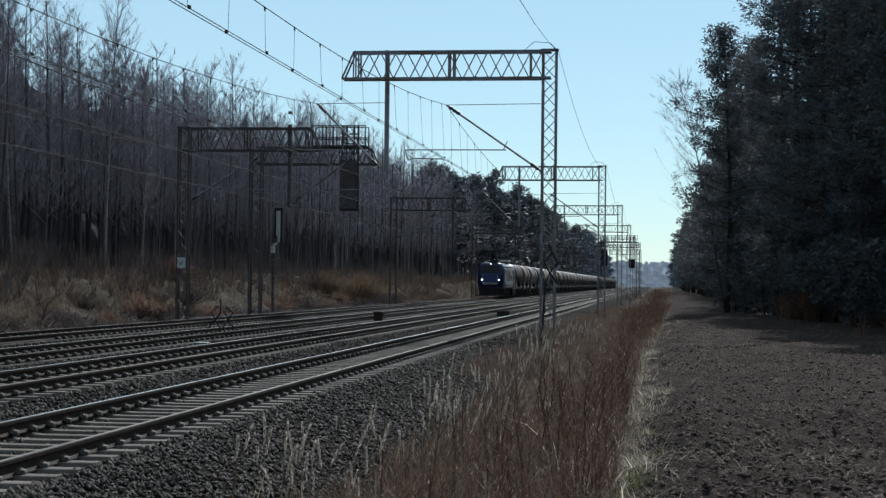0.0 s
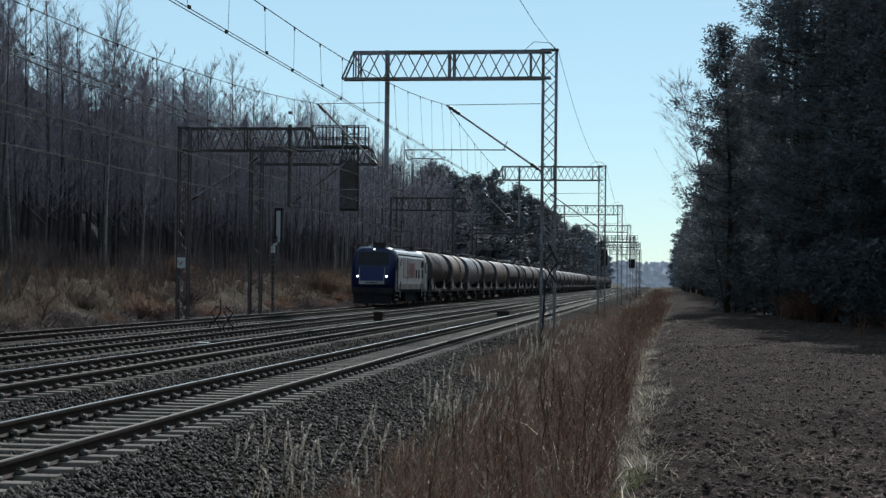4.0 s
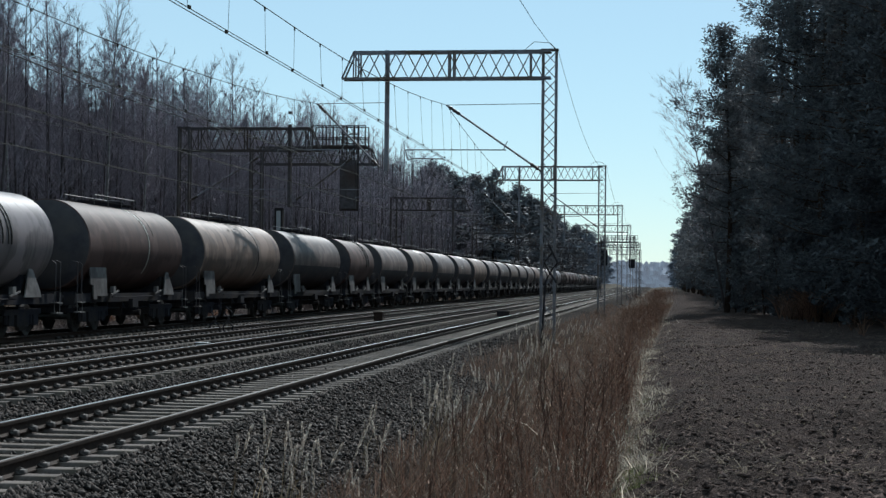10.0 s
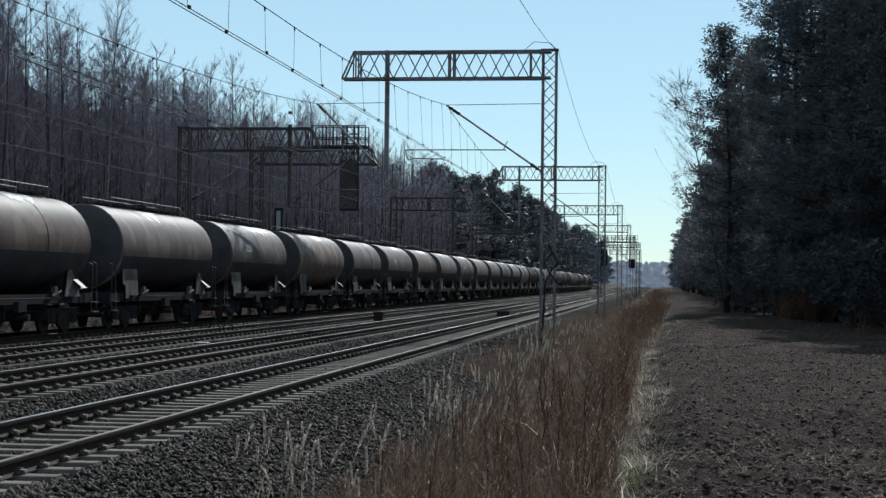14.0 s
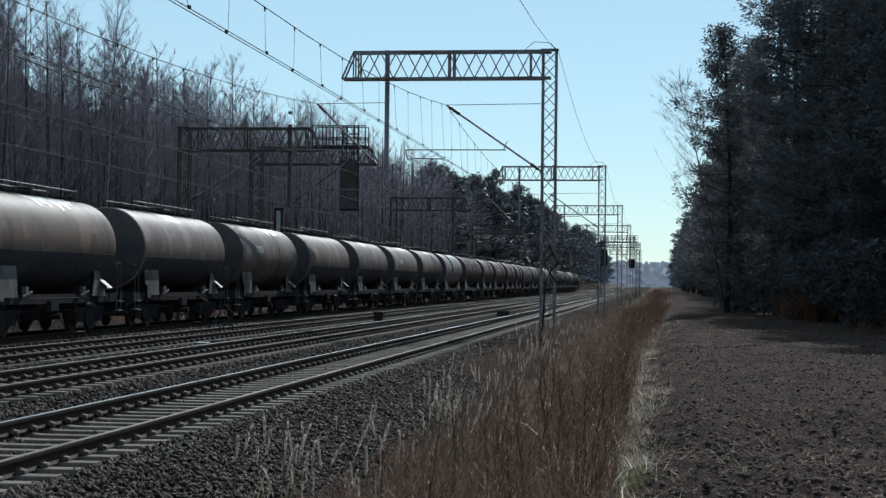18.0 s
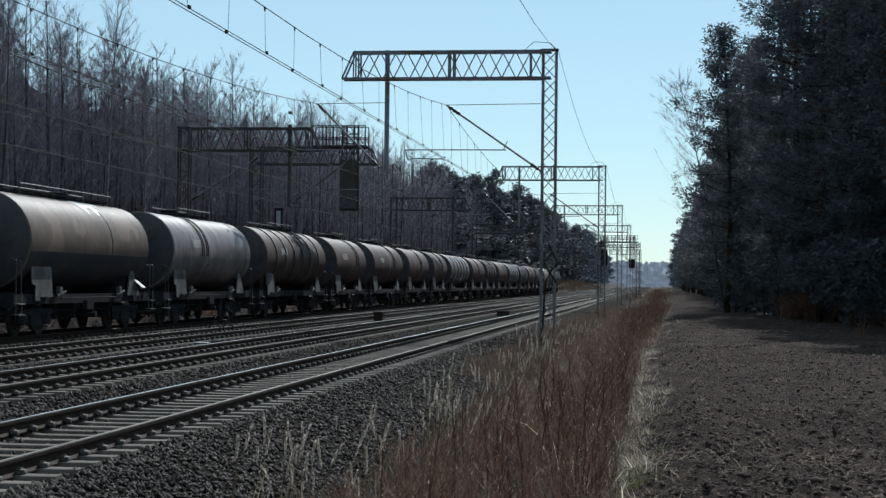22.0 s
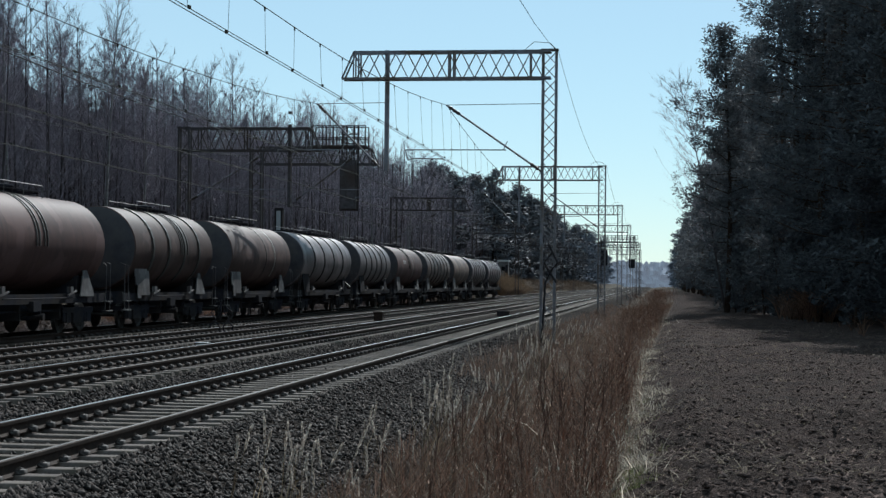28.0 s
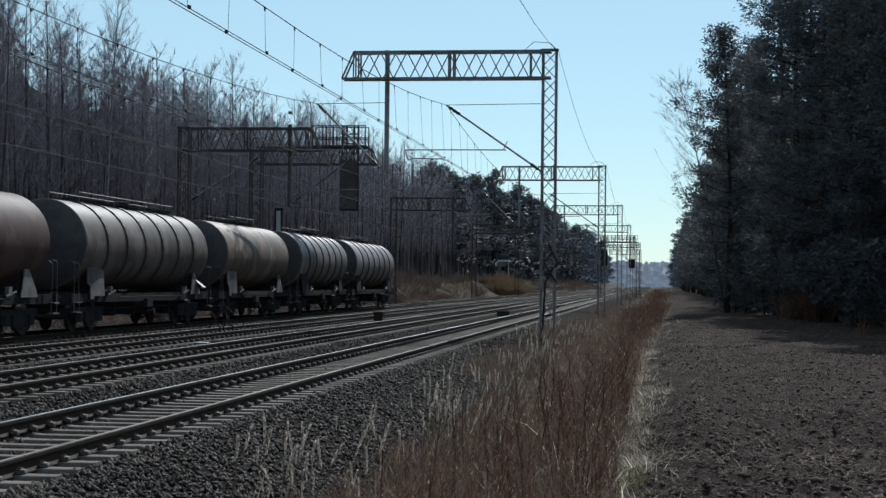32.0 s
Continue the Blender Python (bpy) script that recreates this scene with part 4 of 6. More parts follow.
            s.tube([(0.8, F - 0.05, 1.6), (0.86, F + 0.13, 2.62)], 0.02, 6)
            part("nose_frame", s, M_LWHITE, cab, "white frame and handrails round the panel")
            for k in range(7):
                s = Shape()
                s.box(-0.42 + k * 0.12, -0.34 + k * 0.12, F - 0.055, F - 0.049, 1.56, 1.66)
                part("number_bar", s, M_GLASS, cab)
            for x in (-1.05, 1.05):
                s = Shape()
                s.bar((x * 0.72, F + 0.85, 4.02), (x, F + 0.82, 3.95), 0.1, 0.05)
                part("horn_cover", s, M_LWHITE, cab)
        s = Shape()                                              # apron under the buffers
        s.box(-1.25, 1.25, min(sg * (F + 0.15), sg * (F + 0.6)), max(sg * (F + 0.15), sg * (F + 0.6)), 0.2, 0.85)
        s.box(-1.35, 1.35, min(sg * (F + 0.1), sg * (F + 1.2)), max(sg * (F + 0.1), sg * (F + 1.2)), 0.85, 1.3)
        part("snow_plough", s, M_BLACK, th)
        buffers(th, sg * (F + 0.1), -sg)
        add_bogie(th, sg * -4.6, 1.3)
    s = Shape()
    s.box(-1.42, 1.42, F + 1.0, H - 1.0, 0.95, 1.15)
    part("frame_beam", s, M_BLACK, th)
    s = Shape()
    s.box(-1.3, 1.3, -2.3, 2.3, 0.3, 0.95)
    part("transformer_box", s, M_BLACK, th)
    for y, q in ((1.9, -1), (3.2, -1), (1.9, 1), (3.2, 1)):
        s = Shape()
        side_panel(s, y, y + 0.6, 1.95, 2.55, sides=(q,))
        part("window", s, M_GLASS, th, "small dark square window")
    s = Shape()
    for sg in (-1, 1):
        s.bar((sg * 1.40, -6.1, 3.52), (sg * 1.40, 6.0, 3.52), 0.03, 0.11)
        for k in range(24):
            s.bar((sg * 1.41, -6.0 + k * 0.5, 3.47), (sg * 1.38, -6.0 + k * 0.5, 3.57), 0.03, 0.04)
    part("ventilation_grille", s, M_BLACK, th, "dark strip of roof grilles")
    s = Shape()
    side_panel(s, -4.0, -2.3, 2.0, 2.02)
    side_panel(s, -4.02, -4.0, 2.0, 3.25)
    side_panel(s, -2.3, -2.28, 2.0, 3.25)
    part("panel_joint", s, M_GLASS, th)
    s = Shape()
    side_panel(s, F + 2.15, H - 2.15, 1.17, 1.52, 1.462, 0.006)
    part("sill_stripe", s, M_PLATE, th, "grey stripe along the sill")
    # the owner's mark as plain red shapes
    for k in range(10):
        s = Shape()
        y, q = -2.3 + (k % 5) * 0.74 + (0.12 if k % 5 else 0), (-1, 1)[k // 5]
        w, h = (0.4, 0.72) if k % 5 == 0 else (0.28, 0.55)
        pw = 2.0 if k % 5 == 0 else 4.0
        o = [(math.copysign(abs(math.cos(a)) ** (2 / pw), math.cos(a)) * w, math.copysign(abs(math.sin(a)) ** (2 / pw), math.sin(a)) * h) for a in [2 * math.pi * j / 20 for j in range(20)]]
        s.add([(q * (1.461 + e), y + 0.3 + a, 2.5 + b) for e in (0.0, 0.012) for a, b in o], [tuple(range(20)), tuple(range(20, 40))[::-1]] + [(j, (j + 1) % 20, 20 + (j + 1) % 20, 20 + j) for j in range(20)])
        part("red_mark", s, M_LRED, th, "plain red mark on the side")
    for sg in (-1, 1):                                           # dark lifting hooks at the shoulders
        for yy in (-5.55, 4.55):
            s = Shape()
            s.bar((sg * 1.475, yy, 2.75), (sg * 1.475, yy + 0.42, 3.2), 0.05, 0.07)
            part("lifting_hook", s, M_BLACK, th)
            s = Shape()
            s.bar((sg * 1.475, yy - 0.1, 1.1), (sg * 1.475, yy + 0.28, 1.65), 0.07, 0.1)
            part("hose", s, M_BLACK, th)
    for yy, x in ((-5.6, 1.47), (5.0, 1.47), (-5.6, -1.47), (5.0, -1.47)):
        s = Shape()
        s.bar((x, yy, 1.15), (x, yy + 0.1, 0.6), 0.06)
        part("jack_bracket", s, M_LWHITE, th)
    for sg in (-1, 1):                                           # equipment boxes over the cabs
        s = Shape()
        s.box(-0.1, 0.75, min(sg * (F + 1.05), sg * (F + 2.9)), max(sg * (F + 1.05), sg * (F + 2.9)), 3.9, 4.3)
        part("roof_box", s, M_BLACK, th)
    # roof gear
    for z0, z1, q in ((2.72, 3.25, -1), (1.95, 2.6, -1), (2.72, 3.25, 1), (1.95, 2.6, 1)):
        s = Shape()
        side_panel(s, 5.0, 5.75, z0, z1, sides=(q,))
        part("door_window", s, M_GLASS, th, "dark door window")
    for q in (-1, 1):                                            # flat dark panel for the recessed cab door; pale strip before it
        s = Shape()
        side_panel(s, F + 1.32, F + 2.08, 1.16, 3.3, 1.462, 0.01, (q,))
        part("cab_door", s, M_GLASS, th, "flat dark panel for the recessed cab door")
        s = Shape()
        side_panel(s, F + 1.06, F + 1.3, 1.16, 3.05, 1.462, 0.012, (q,))
        part("pale_strip", s, M_LWHITE, th, "white strip beside the cab door")
        for z in (1.45, 1.85, 2.3, 2.75):
            s = Shape()
            side_panel(s, F + 1.62, F + 1.8, z, z + 0.05, 1.475, 0.03, (q,))
            part("door_grip", s, M_LWHITE, th)
    for yy in (5.9, 6.5, 7.6):
        s = Shape()
        for x in (-1.5, 1.5):
            s.tube([(x, yy, 0.95), (x, yy, 3.1)], 0.03, 6)
        part("corner_handrail", s, M_LWHITE, th, "white vertical handrail")
    for k, (a, b, w, z) in enumerate(((-5.6, -2.4, 0.8, 0.12), (-2.0, 1.2, 0.75, 0.16), (4.5, 6.2, 0.8, 0.14))):
        s = Shape()
        s.box(-w, w, a, b, 3.86, 3.86 + z)
        part("roof_hatch", s, M_LROOF, th)
    for x in (-0.55, 0.55):
        for yy in (2.9, 4.1):
            s = Shape()
            s.lathe([(3.86, 0.07), (3.95, 0.1), (4.0, 0.06), (4.06, 0.1), (4.12, 0.06), (4.16, 0.09)], 10, "z", (x, yy, 0))
            part("roof_insulator", s, M_INSUL, th, smooth=True)
    s = Shape()                                                  # raised pantograph
    s.bar((-0.6, 2.9, 4.18), (0.6, 2.9, 4.18), 0.06)
    s.bar((-0.6, 4.1, 4.18), (0.6, 4.1, 4.18), 0.06)
    s.tube([(0, 4.1, 4.2), (0, 2.5, 4.75)], 0.035, 6)
    s.tube([(-0.35, 2.5, 4.75), (-0.2, 3.6, 5.35)], 0.022, 6)
    s.tube([(0.35, 2.5, 4.75), (0.2, 3.6, 5.35)], 0.022, 6)
    for yy in (3.45, 3.75):
        s.tube([(-0.95, yy, 5.2), (-0.7, yy, 5.42), (0.7, yy, 5.42), (0.95, yy, 5.2)], 0.025, 6)
    part("pantograph", s, M_DARKSTEEL, th, "raised single-arm pantograph")
    s = Shape()                                                  # folded one
    for x in (-0.5, 0.5):
        s.tube([(x, -3.8, 4.0), (x * 0.4, -2.6, 4.22), (x, -4.2, 4.26)], 0.025, 6)
    for yy in (-4.3, -4.05):
        s.tube([(-0.95, yy, 4.1), (-0.7, yy, 4.28), (0.7, yy, 4.28), (0.95, yy, 4.1)], 0.025, 6)
    part("folded_pantograph", s, M_LWHITE, th)
    return th


locomotive()

# ---- signals and lineside things ----
M_SIGBACK = surf("signal_back_grey", (0.42, 0.42, 0.44), (0.55, 0.55, 0.57), 4, 0.55, bumps=0.05)


def signal_post(x, y):
    th = thing("light_signal", "grey light signal on a slim post seen from behind", "railway signal", at=pose(x, y, -0.5))
    s = Shape()
    s.tube([(0, 0, 0), (0, 0, 4.9)], 0.07, 8)
    part("post", s, M_DARKSTEEL, th)
    s = Shape()
    s.box(0.2, 0.46, -0.12, 0.1, 4.75, 6.2)
    part("signal_head", s, M_SIGBACK, th, "grey signal head with dark rim")
    s = Shape()
    s.box(0.1, 0.2, -0.2, 0.16, 4.62, 6.32)
    s.box(0.46, 0.58, -0.2, 0.16, 4.62, 6.32)
    s.box(0.1, 0.58, -0.16, 0.16, 6.2, 6.36)
    part("head_frame", s, M_BLACK, th)
    s = Shape()
    s.tube([(0.36, -0.1, 4.78), (0.34, -0.1, 4.45), (0.2, -0.08, 4.3), (0.05, -0.05, 4.26), (0.0, -0.04, 4.0)], 0.075, 7)
    s.box(-0.1, 0.1, -0.1, 0.1, 3.8, 4.2)
    part("relay_housing", s, M_SIGBACK, th, "pale bent bracket under the head")
    s = Shape()
    for k in range(14):
        s.tube([(-0.18, -0.1, 0.4 + k * 0.3), (0.18, -0.1, 0.4 + k * 0.3)], 0.013, 4)
    for q in (-0.18, 0.18):
        s.tube([(q, -0.1, 0.2), (q, -0.1, 4.6)], 0.015, 5)
    part("ladder", s, M_STEEL, th)


signal_post(-21.75, 93.0)


def signal_gantry(y, mast_x, x0, x1, z0, top, heads, name="signal_gantry", legs=(0,), base=-0.7, rail=(0, 1)):
    """Lattice gantry with a railed platform and hanging signal heads."""
    th = thing(name, "dark steel signal gantry with railed platform above the tracks", "signal gantry", at=pose(mast_x, y, 0))
    for lx in legs:
        s = Shape()
        lattice_mast(s, lx - 0.3, lx + 0.3, 0, base, z0 + 0.9, 0.5)
        part("mast", s, M_DARKSTEEL, th)
    s = Shape()
    lo, hi = x0 - mast_x, x1 - mast_x
    truss(s, lo, hi, 0, z0, z0 + 0.9, 0.8, 8, 0.4, 1)
    part("truss_beam", s, M_DARKSTEEL, th)
    s = Shape()
    a, b = lo + (hi - lo) * rail[0], lo + (hi - lo) * rail[1]
    s.box(a, b, -0.5, 0.5, z0 + 0.95, z0 + 1.0)
    part("platform", s, M_DARKSTEEL, th)
    for yy in (-0.5, 0.5):
        s = Shape()
        for z in (1.4, 2.05):
            s.bar((a, yy, z0 + z), (b, yy, z0 + z), 0.05)
        n = max(3, round((b - a) / 0.62))
        for k in range(n + 1):
            s.bar((a + (b - a) * k / n, yy, z0 + 0.95), (a + (b - a) * k / n, yy, z0 + 2.05), 0.05)
        part("platform_railing", s, M_DARKSTEEL, th, "platform railing of square bars")
    for hx, hz, w, h in heads:                          # hanging frames that carry the heads, stiffened by a ladder
        s = Shape()
        for q in (-0.42, -0.18, 0.22, 0.45):
            s.box(hx - mast_x + q - 0.045, hx - mast_x + q + 0.045, -0.36, -0.28, hz + h * 0.4, z0 + 2.1)
        for k in range(4):
            s.bar((hx - mast_x - 0.45, -0.32, z0 + 0.1 + 0.5 * k), (hx - mast_x + 0.45, -0.32, z0 + 0.1 + 0.5 * k), 0.05)
        part("head_hanger", s, M_DARKSTEEL, th)
    for hx, hz, w, h in heads:
        s = Shape()
        s.box(hx - mast_x - w / 2, hx - mast_x + w / 2, -0.7, -0.45, hz, hz + h)
        s.box(hx - mast_x - w / 2 - 0.12, hx - mast_x + w / 2 + 0.12, -0.42, -0.38, hz - 0.12, hz + h + 0.12)
        s.box(hx - mast_x - 0.04, hx - mast_x + 0.04, -0.5, -0.4, hz + h, z0 + 0.5)
        part("signal_head", s, M_DARKSTEEL if y < 200 else M_BLACK, th, "dark signal head")


signal_gantry(88.0, -21.55, -21.5, -15.3, 8.0, 0, [(-16.35, 5.6, 0.8, 2.5)], rail=(0.5, 0.97))
signal_gantry(285.0, -9.6, -9.6, -3.0, 8.0, 0, [(-8.8, 5.0, 0.9, 2.4), (-4.1, 4.6, 0.8, 1.3)], legs=(0, 6.6), rail=(0.02, 0.98))

plate = thing("mast_number_plate", "small white plate fixed to a dark lattice mast", "sign plate", at=pose(LEFT_X, LEFT_Y0 - 0.3, 2.47))
s = Shape()
s.box(-0.19, 0.19, -0.015, 0.015, -0.22, 0.26)
part("board", s, M_SIGBACK, plate)
s = Shape()
for k, (a, b) in enumerate(((-0.14, -0.07), (0.07, -0.07), (-0.07, 0.0), (0.07, 0.0))):
    s.bar((a, -0.022, 0.12 if k != 2 else -0.1), (b, -0.022, -0.1 if k != 2 else 0.08), 0.035, 0.01)
part("marking_bars", s, M_BLACK, plate)


def bent_rod(x, y, z, pts, label):
    th = thing("bent_rod_marker", label, "steel marker", at=pose(x, y, z))
    for q in pts:
        s = Shape()
        s.tube([(a, 0.02 * i, b) for i, (a, b) in enumerate(q)], 0.042 if z == 0 else 0.03, 6)
        part("rod", s, M_BLACK, th)


bent_rod(-4.0, 62.35, 0.0, [[(-0.25, -0.5), (-0.16, 0.9), (-0.12, 1.75), (0.1, 2.2), (0.32, 2.5), (0.0, 3.16)], [(0.3, 1.75), (0.05, 2.1), (-0.17, 2.5), (0.12, 2.85)], [(0.32, 2.5), (0.24, 2.32)]],
         "dark bent steel rods standing against a lattice mast")
bent_rod(-15.43, 58.0, -0.25, [[(-0.3, 0.0), (-0.42, 0.3), (-0.2, 0.55), (-0.4, 0.8), (-0.12, 1.02)], [(-0.1, 0.0), (-0.06, 0.28), (-0.24, 0.5), (-0.04, 0.78), (-0.05, 1.25)], [(0.12, 0.0), (0.08, 0.3), (0.28, 0.55), (0.1, 0.8), (0.3, 0.98)], [(0.38, 0.0), (0.42, 0.3), (0.22, 0.52), (0.42, 0.78), (0.14, 1.0)]],
         "dark bent steel rods standing between two tracks")


def relay_box(x, y, z, w, d, h, label, mat=M_BLACK, name="trackside_box", cat="relay box"):
    th = thing(name, label, cat, at=pose(x, y, z))
    s = Shape()
    s.box(-w / 2, w / 2, -d / 2, d / 2, 0, h * 0.85)
    part("housing", s, mat, th)
    s = Shape()
    s.box(-w / 2 - 0.03, w / 2 + 0.03, -d / 2 - 0.03, d / 2 + 0.03, h * 0.85, h)
    part("lid", s, mat, th)
    return th


relay_box(-13.2, 78.8, -0.25, 0.42, 0.4, 0.52, "small dark brown metal box on the ballast between tracks", M_RAIL)
relay_box(-12.9, 46.5, -0.25, 0.32, 0.25, 0.16, "small white cable cover lying on the ballast", M_WHITE, "cable_cover", "cable cover")
relay_box(-8.85, 97.0, -0.25, 0.7, 0.5, 0.32, "dark point machine lying beside a rail", M_BLACK, "point_machine", "point machine")
for k in range(5):
    relay_box(-20.85, 74.0 + k * 1.9, -0.3, 0.5, 1.7, 0.28, "dark concrete cable trough section beside the far track", M_BLACK, "cable_trough", "cable trough")

HX, HY, HZ = -26.2, 287.0, 2.95
hut = thing("trackside_hut", "small grey trackside hut with a pale flat roof on the bank", "hut", at=pose(HX, HY, HZ))
s = Shape()
s.box(-0.85, 0.85, -1.1, 1.1, ground_z(HX, HY) - HZ - 0.5, 2.45)
part("wall", s, M_PLATE, hut)
s = Shape()
s.box(-1.05, 1.05, -1.35, 1.35, 2.45, 2.75)
part("roof", s, M_WHITE, hut, "pale concrete roof slab")
s = Shape()
s.box(-0.3, 0.3, -1.12, -1.1, 0.9, 1.6)
part("window", s, M_GLASS, hut)
s = Shape()
s.box(0.35, 0.8, -1.125, -1.1, 0.0, 1.9)
part("door", s, M_BLACK, hut)

lamp = thing("lamp_post", "slim grey lamp post with a small pale head", "lamp post", at=pose(-23.2, 288.0, ground_z(-23.2, 288.0) - 0.1))
s = Shape()
s.tube([(0, 0, 0), (0, 0, 8.0)], [0.1, 0.06], 8)
part("pole", s, M_STEEL, lamp)
s = Shape()
s.box(-0.22, 0.22, -0.35, 0.2, 7.95, 8.2)
part("lamp_head", s, M_WHITE, lamp, "small pale lamp head")

# a low post with a pale board in the left weeds
post = thing("marker_post", "slim pale post standing in dry bank grass", "marker post", at=pose(-26.9, 66.5, 0.3))
s = Shape()
s.box(-0.06, 0.06, -0.06, 0.06, 0, 1.3)
part("post", s, M_PLATE, post)
s = Shape()
s.box(-0.14, 0.14, -0.08, -0.06, 1.0, 1.5)
part("board", s, M_PLATE, post)

# ---- trees ----


def bare_tree(seed, h, spread=1.0, twigs=10, full=1.0, fat=0.007):
    """Slender leafless tree: a wavy trunk and a crown of steep, curving branches with fine shoots and twigs."""
    rg = random.Random(seed)
    tr, cr = Shape(), Shape()
    lean = (rg.uniform(-0.03, 0.03), rg.uniform(-0.03, 0.03))
    r0 = h * rg.uniform(0.0055, 0.0085)
    ax, ay, pts = rg.uniform(0, 6), rg.uniform(0, 6), []
    for k in range(9):
        u = k / 8
        pts.append(Vector((lean[0] * h * u + 0.12 * math.sin(ax + u * 5), lean[1] * h * u + 0.12 * math.sin(ay + u * 4), h * u)))
    tr.tube(pts, [r0 * (1 - 0.88 * k / 8) for k in range(9)], 6)
    nb = int((38 * spread + 8) * full)
    for b in range(nb):
        u = 0.24 + 0.75 * ((b + rg.random()) / nb) ** 0.9
        k = min(7, int(u * 8))
        st = pts[k].lerp(pts[k + 1], u * 8 - k)
        az = b * 2.4 + rg.uniform(-0.6, 0.6)
        ln = h * (0.08 + 0.16 * (1 - u) ** 0.8) * rg.uniform(0.6, 1.25) * spread
        el = rg.uniform(0.55, 1.1)
        d = Vector((math.cos(az) * math.cos(el), math.sin(az) * math.cos(el), math.sin(el)))
        mid = st + d * ln * 0.5 + Vector((rg.gauss(0, 0.06), rg.gauss(0, 0.06), 0))
        end = mid + (d * 0.45 + Vector((rg.gauss(0, 0.05), rg.gauss(0, 0.05), 0.22))) * ln
        cr.tube([st, mid, end], [0.022, 0.013, 0.004], 3, False)
        for q in range(8):
            w = rg.uniform(0.12, 1.0)
            s0 = st.lerp(mid, w * 2) if w < 0.5 else mid.lerp(end, w * 2 - 1)
            a2 = az + rg.uniform(-1.5, 1.5)
            e2 = rg.uniform(0.5, 1.4)
            l2 = ln * rg.uniform(0.14, 0.42)
            d2 = Vector((math.cos(a2) * math.cos(e2), math.sin(a2) * math.cos(e2), math.sin(e2)))
            e0 = s0 + d2 * l2
            cr.add([tuple(s0 + Vector((0.009, 0, 0))), tuple(s0 + Vector((-0.005, 0.008, 0))), tuple(s0 + Vector((-0.005, -0.008, 0))), tuple(e0)], [(0, 1, 3), (1, 2, 3), (2, 0, 3)])
            for t in range(twigs):
                a3, e3 = a2 + rg.uniform(-1.6, 1.6), rg.uniform(0.2, 1.4)
                l3 = rg.uniform(0.22, 0.75)
                p0 = s0.lerp(e0, rg.uniform(0.15, 1))
                p1 = p0 + Vector((math.cos(a3) * math.cos(e3), math.sin(a3) * math.cos(e3), math.sin(e3))) * l3
                o = Vector((rg.uniform(-1, 1), rg.uniform(-1, 1), 0)) * fat
                cr.add([tuple(p0 + o), tuple(p0 - o), tuple(p1)], [(0, 1, 2)])
    return tr, cr


def puff(seed, n):
    """A rounded cluster of needle sprays, one metre in half width."""
    g = np.random.default_rng(seed)
    d = g.normal(size=(n, 3))
    d /= np.linalg.norm(d, axis=1)[:, None]
    c = d * g.uniform(0.2, 1.0, (n, 1))
    d = d + g.normal(size=(n, 3)) * 0.45 + np.array((0, 0, 0.25))
    d /= np.linalg.norm(d, axis=1)[:, None]
    w = np.cross(d, g.normal(size=(n, 3)))
    w /= np.linalg.norm(w, axis=1)[:, None]
    ln = g.uniform(0.22, 0.46, (n, 1)) * (60 / n) ** 0.5
    wd = ln * g.uniform(0.16, 0.3, (n, 1)) * (1.5 if n < 40 else 1.0)
    a = c - d * ln * 0.4
    v = np.stack([a + w * wd, a - w * wd, c + d * ln * 0.6], 1) * np.array((1.0, 1.0, 0.72))
    return v.reshape(-1, 3)


def pine_tree(seed, h, low=0.25, rad=3.6, nb=52, puffs=6, tri=80, size=0.66, wide=0.8):
    """Scots pine: trunk, uneven boughs, each carrying rounded clusters of needles."""
    rg = random.Random(seed)
    tr = Shape()
    stock = [puff(seed * 7 + k, tri) for k in range(5)]
    pts = [Vector((0.25 * math.sin(seed + u * 3), 0.2 * math.cos(seed * 2 + u * 4), h * u)) for u in [k / 7 for k in range(8)]]
    tr.tube(pts, [0.2 * h / 18 * (1 - 0.85 * k / 7) for k in range(8)], 8 if tri > 12 else 5)
    vs = []
    for b in range(nb):
        u = low + (0.99 - low) * (b + rg.random()) / nb
        k = min(6, int(u * 7))
        st = pts[k].lerp(pts[k + 1], u * 7 - k)
        az = b * 2.4 + rg.uniform(-0.7, 0.7)
        q = (u - low) / (1 - low)
        shape = 0.12 + 0.88 * math.sin(math.pi * min(1.0, 0.1 + 0.9 * q ** wide)) ** 0.85
        lumps = 0.85 + 0.9 * noise.noise(Vector((math.cos(az) * 1.2 + seed, math.sin(az) * 1.2, u * 7)))
        ln = rad * shape * max(0.35, min(1.3, lumps)) * rg.uniform(0.75, 1.1)
        d = Vector((math.cos(az), math.sin(az), rg.uniform(-0.1, 0.4)))
        mid, end = st + d * ln * 0.55, st + d * ln + Vector((0, 0, rg.uniform(-0.1, 0.5)))
        if tri > 25:
            tr.tube([st, mid, end], [0.05, 0.03, 0.012], 3, False)
        for i in range(puffs):
            w = 0.25 + 0.75 * (i + rg.random()) / puffs
            c = (st.lerp(mid, w / 0.55) if w < 0.55 else mid.lerp(end, (w - 0.55) / 0.45)) + Vector((rg.gauss(0, 0.3), rg.gauss(0, 0.3), rg.gauss(0.1, 0.22)))
            s, a = size * rg.uniform(0.65, 1.3), rg.uniform(0, 6.28)
            ca, sa = math.cos(a) * s, math.sin(a) * s
            v = stock[rg.randrange(5)]
            vs.append(np.stack([ca * v[:, 0] - sa * v[:, 1] + c.x, sa * v[:, 0] + ca * v[:, 1] + c.y, s * v[:, 2] + c.z], 1))
    v = np.concatenate(vs)
    return tr, (v, np.arange(len(v)).reshape(-1, 3))


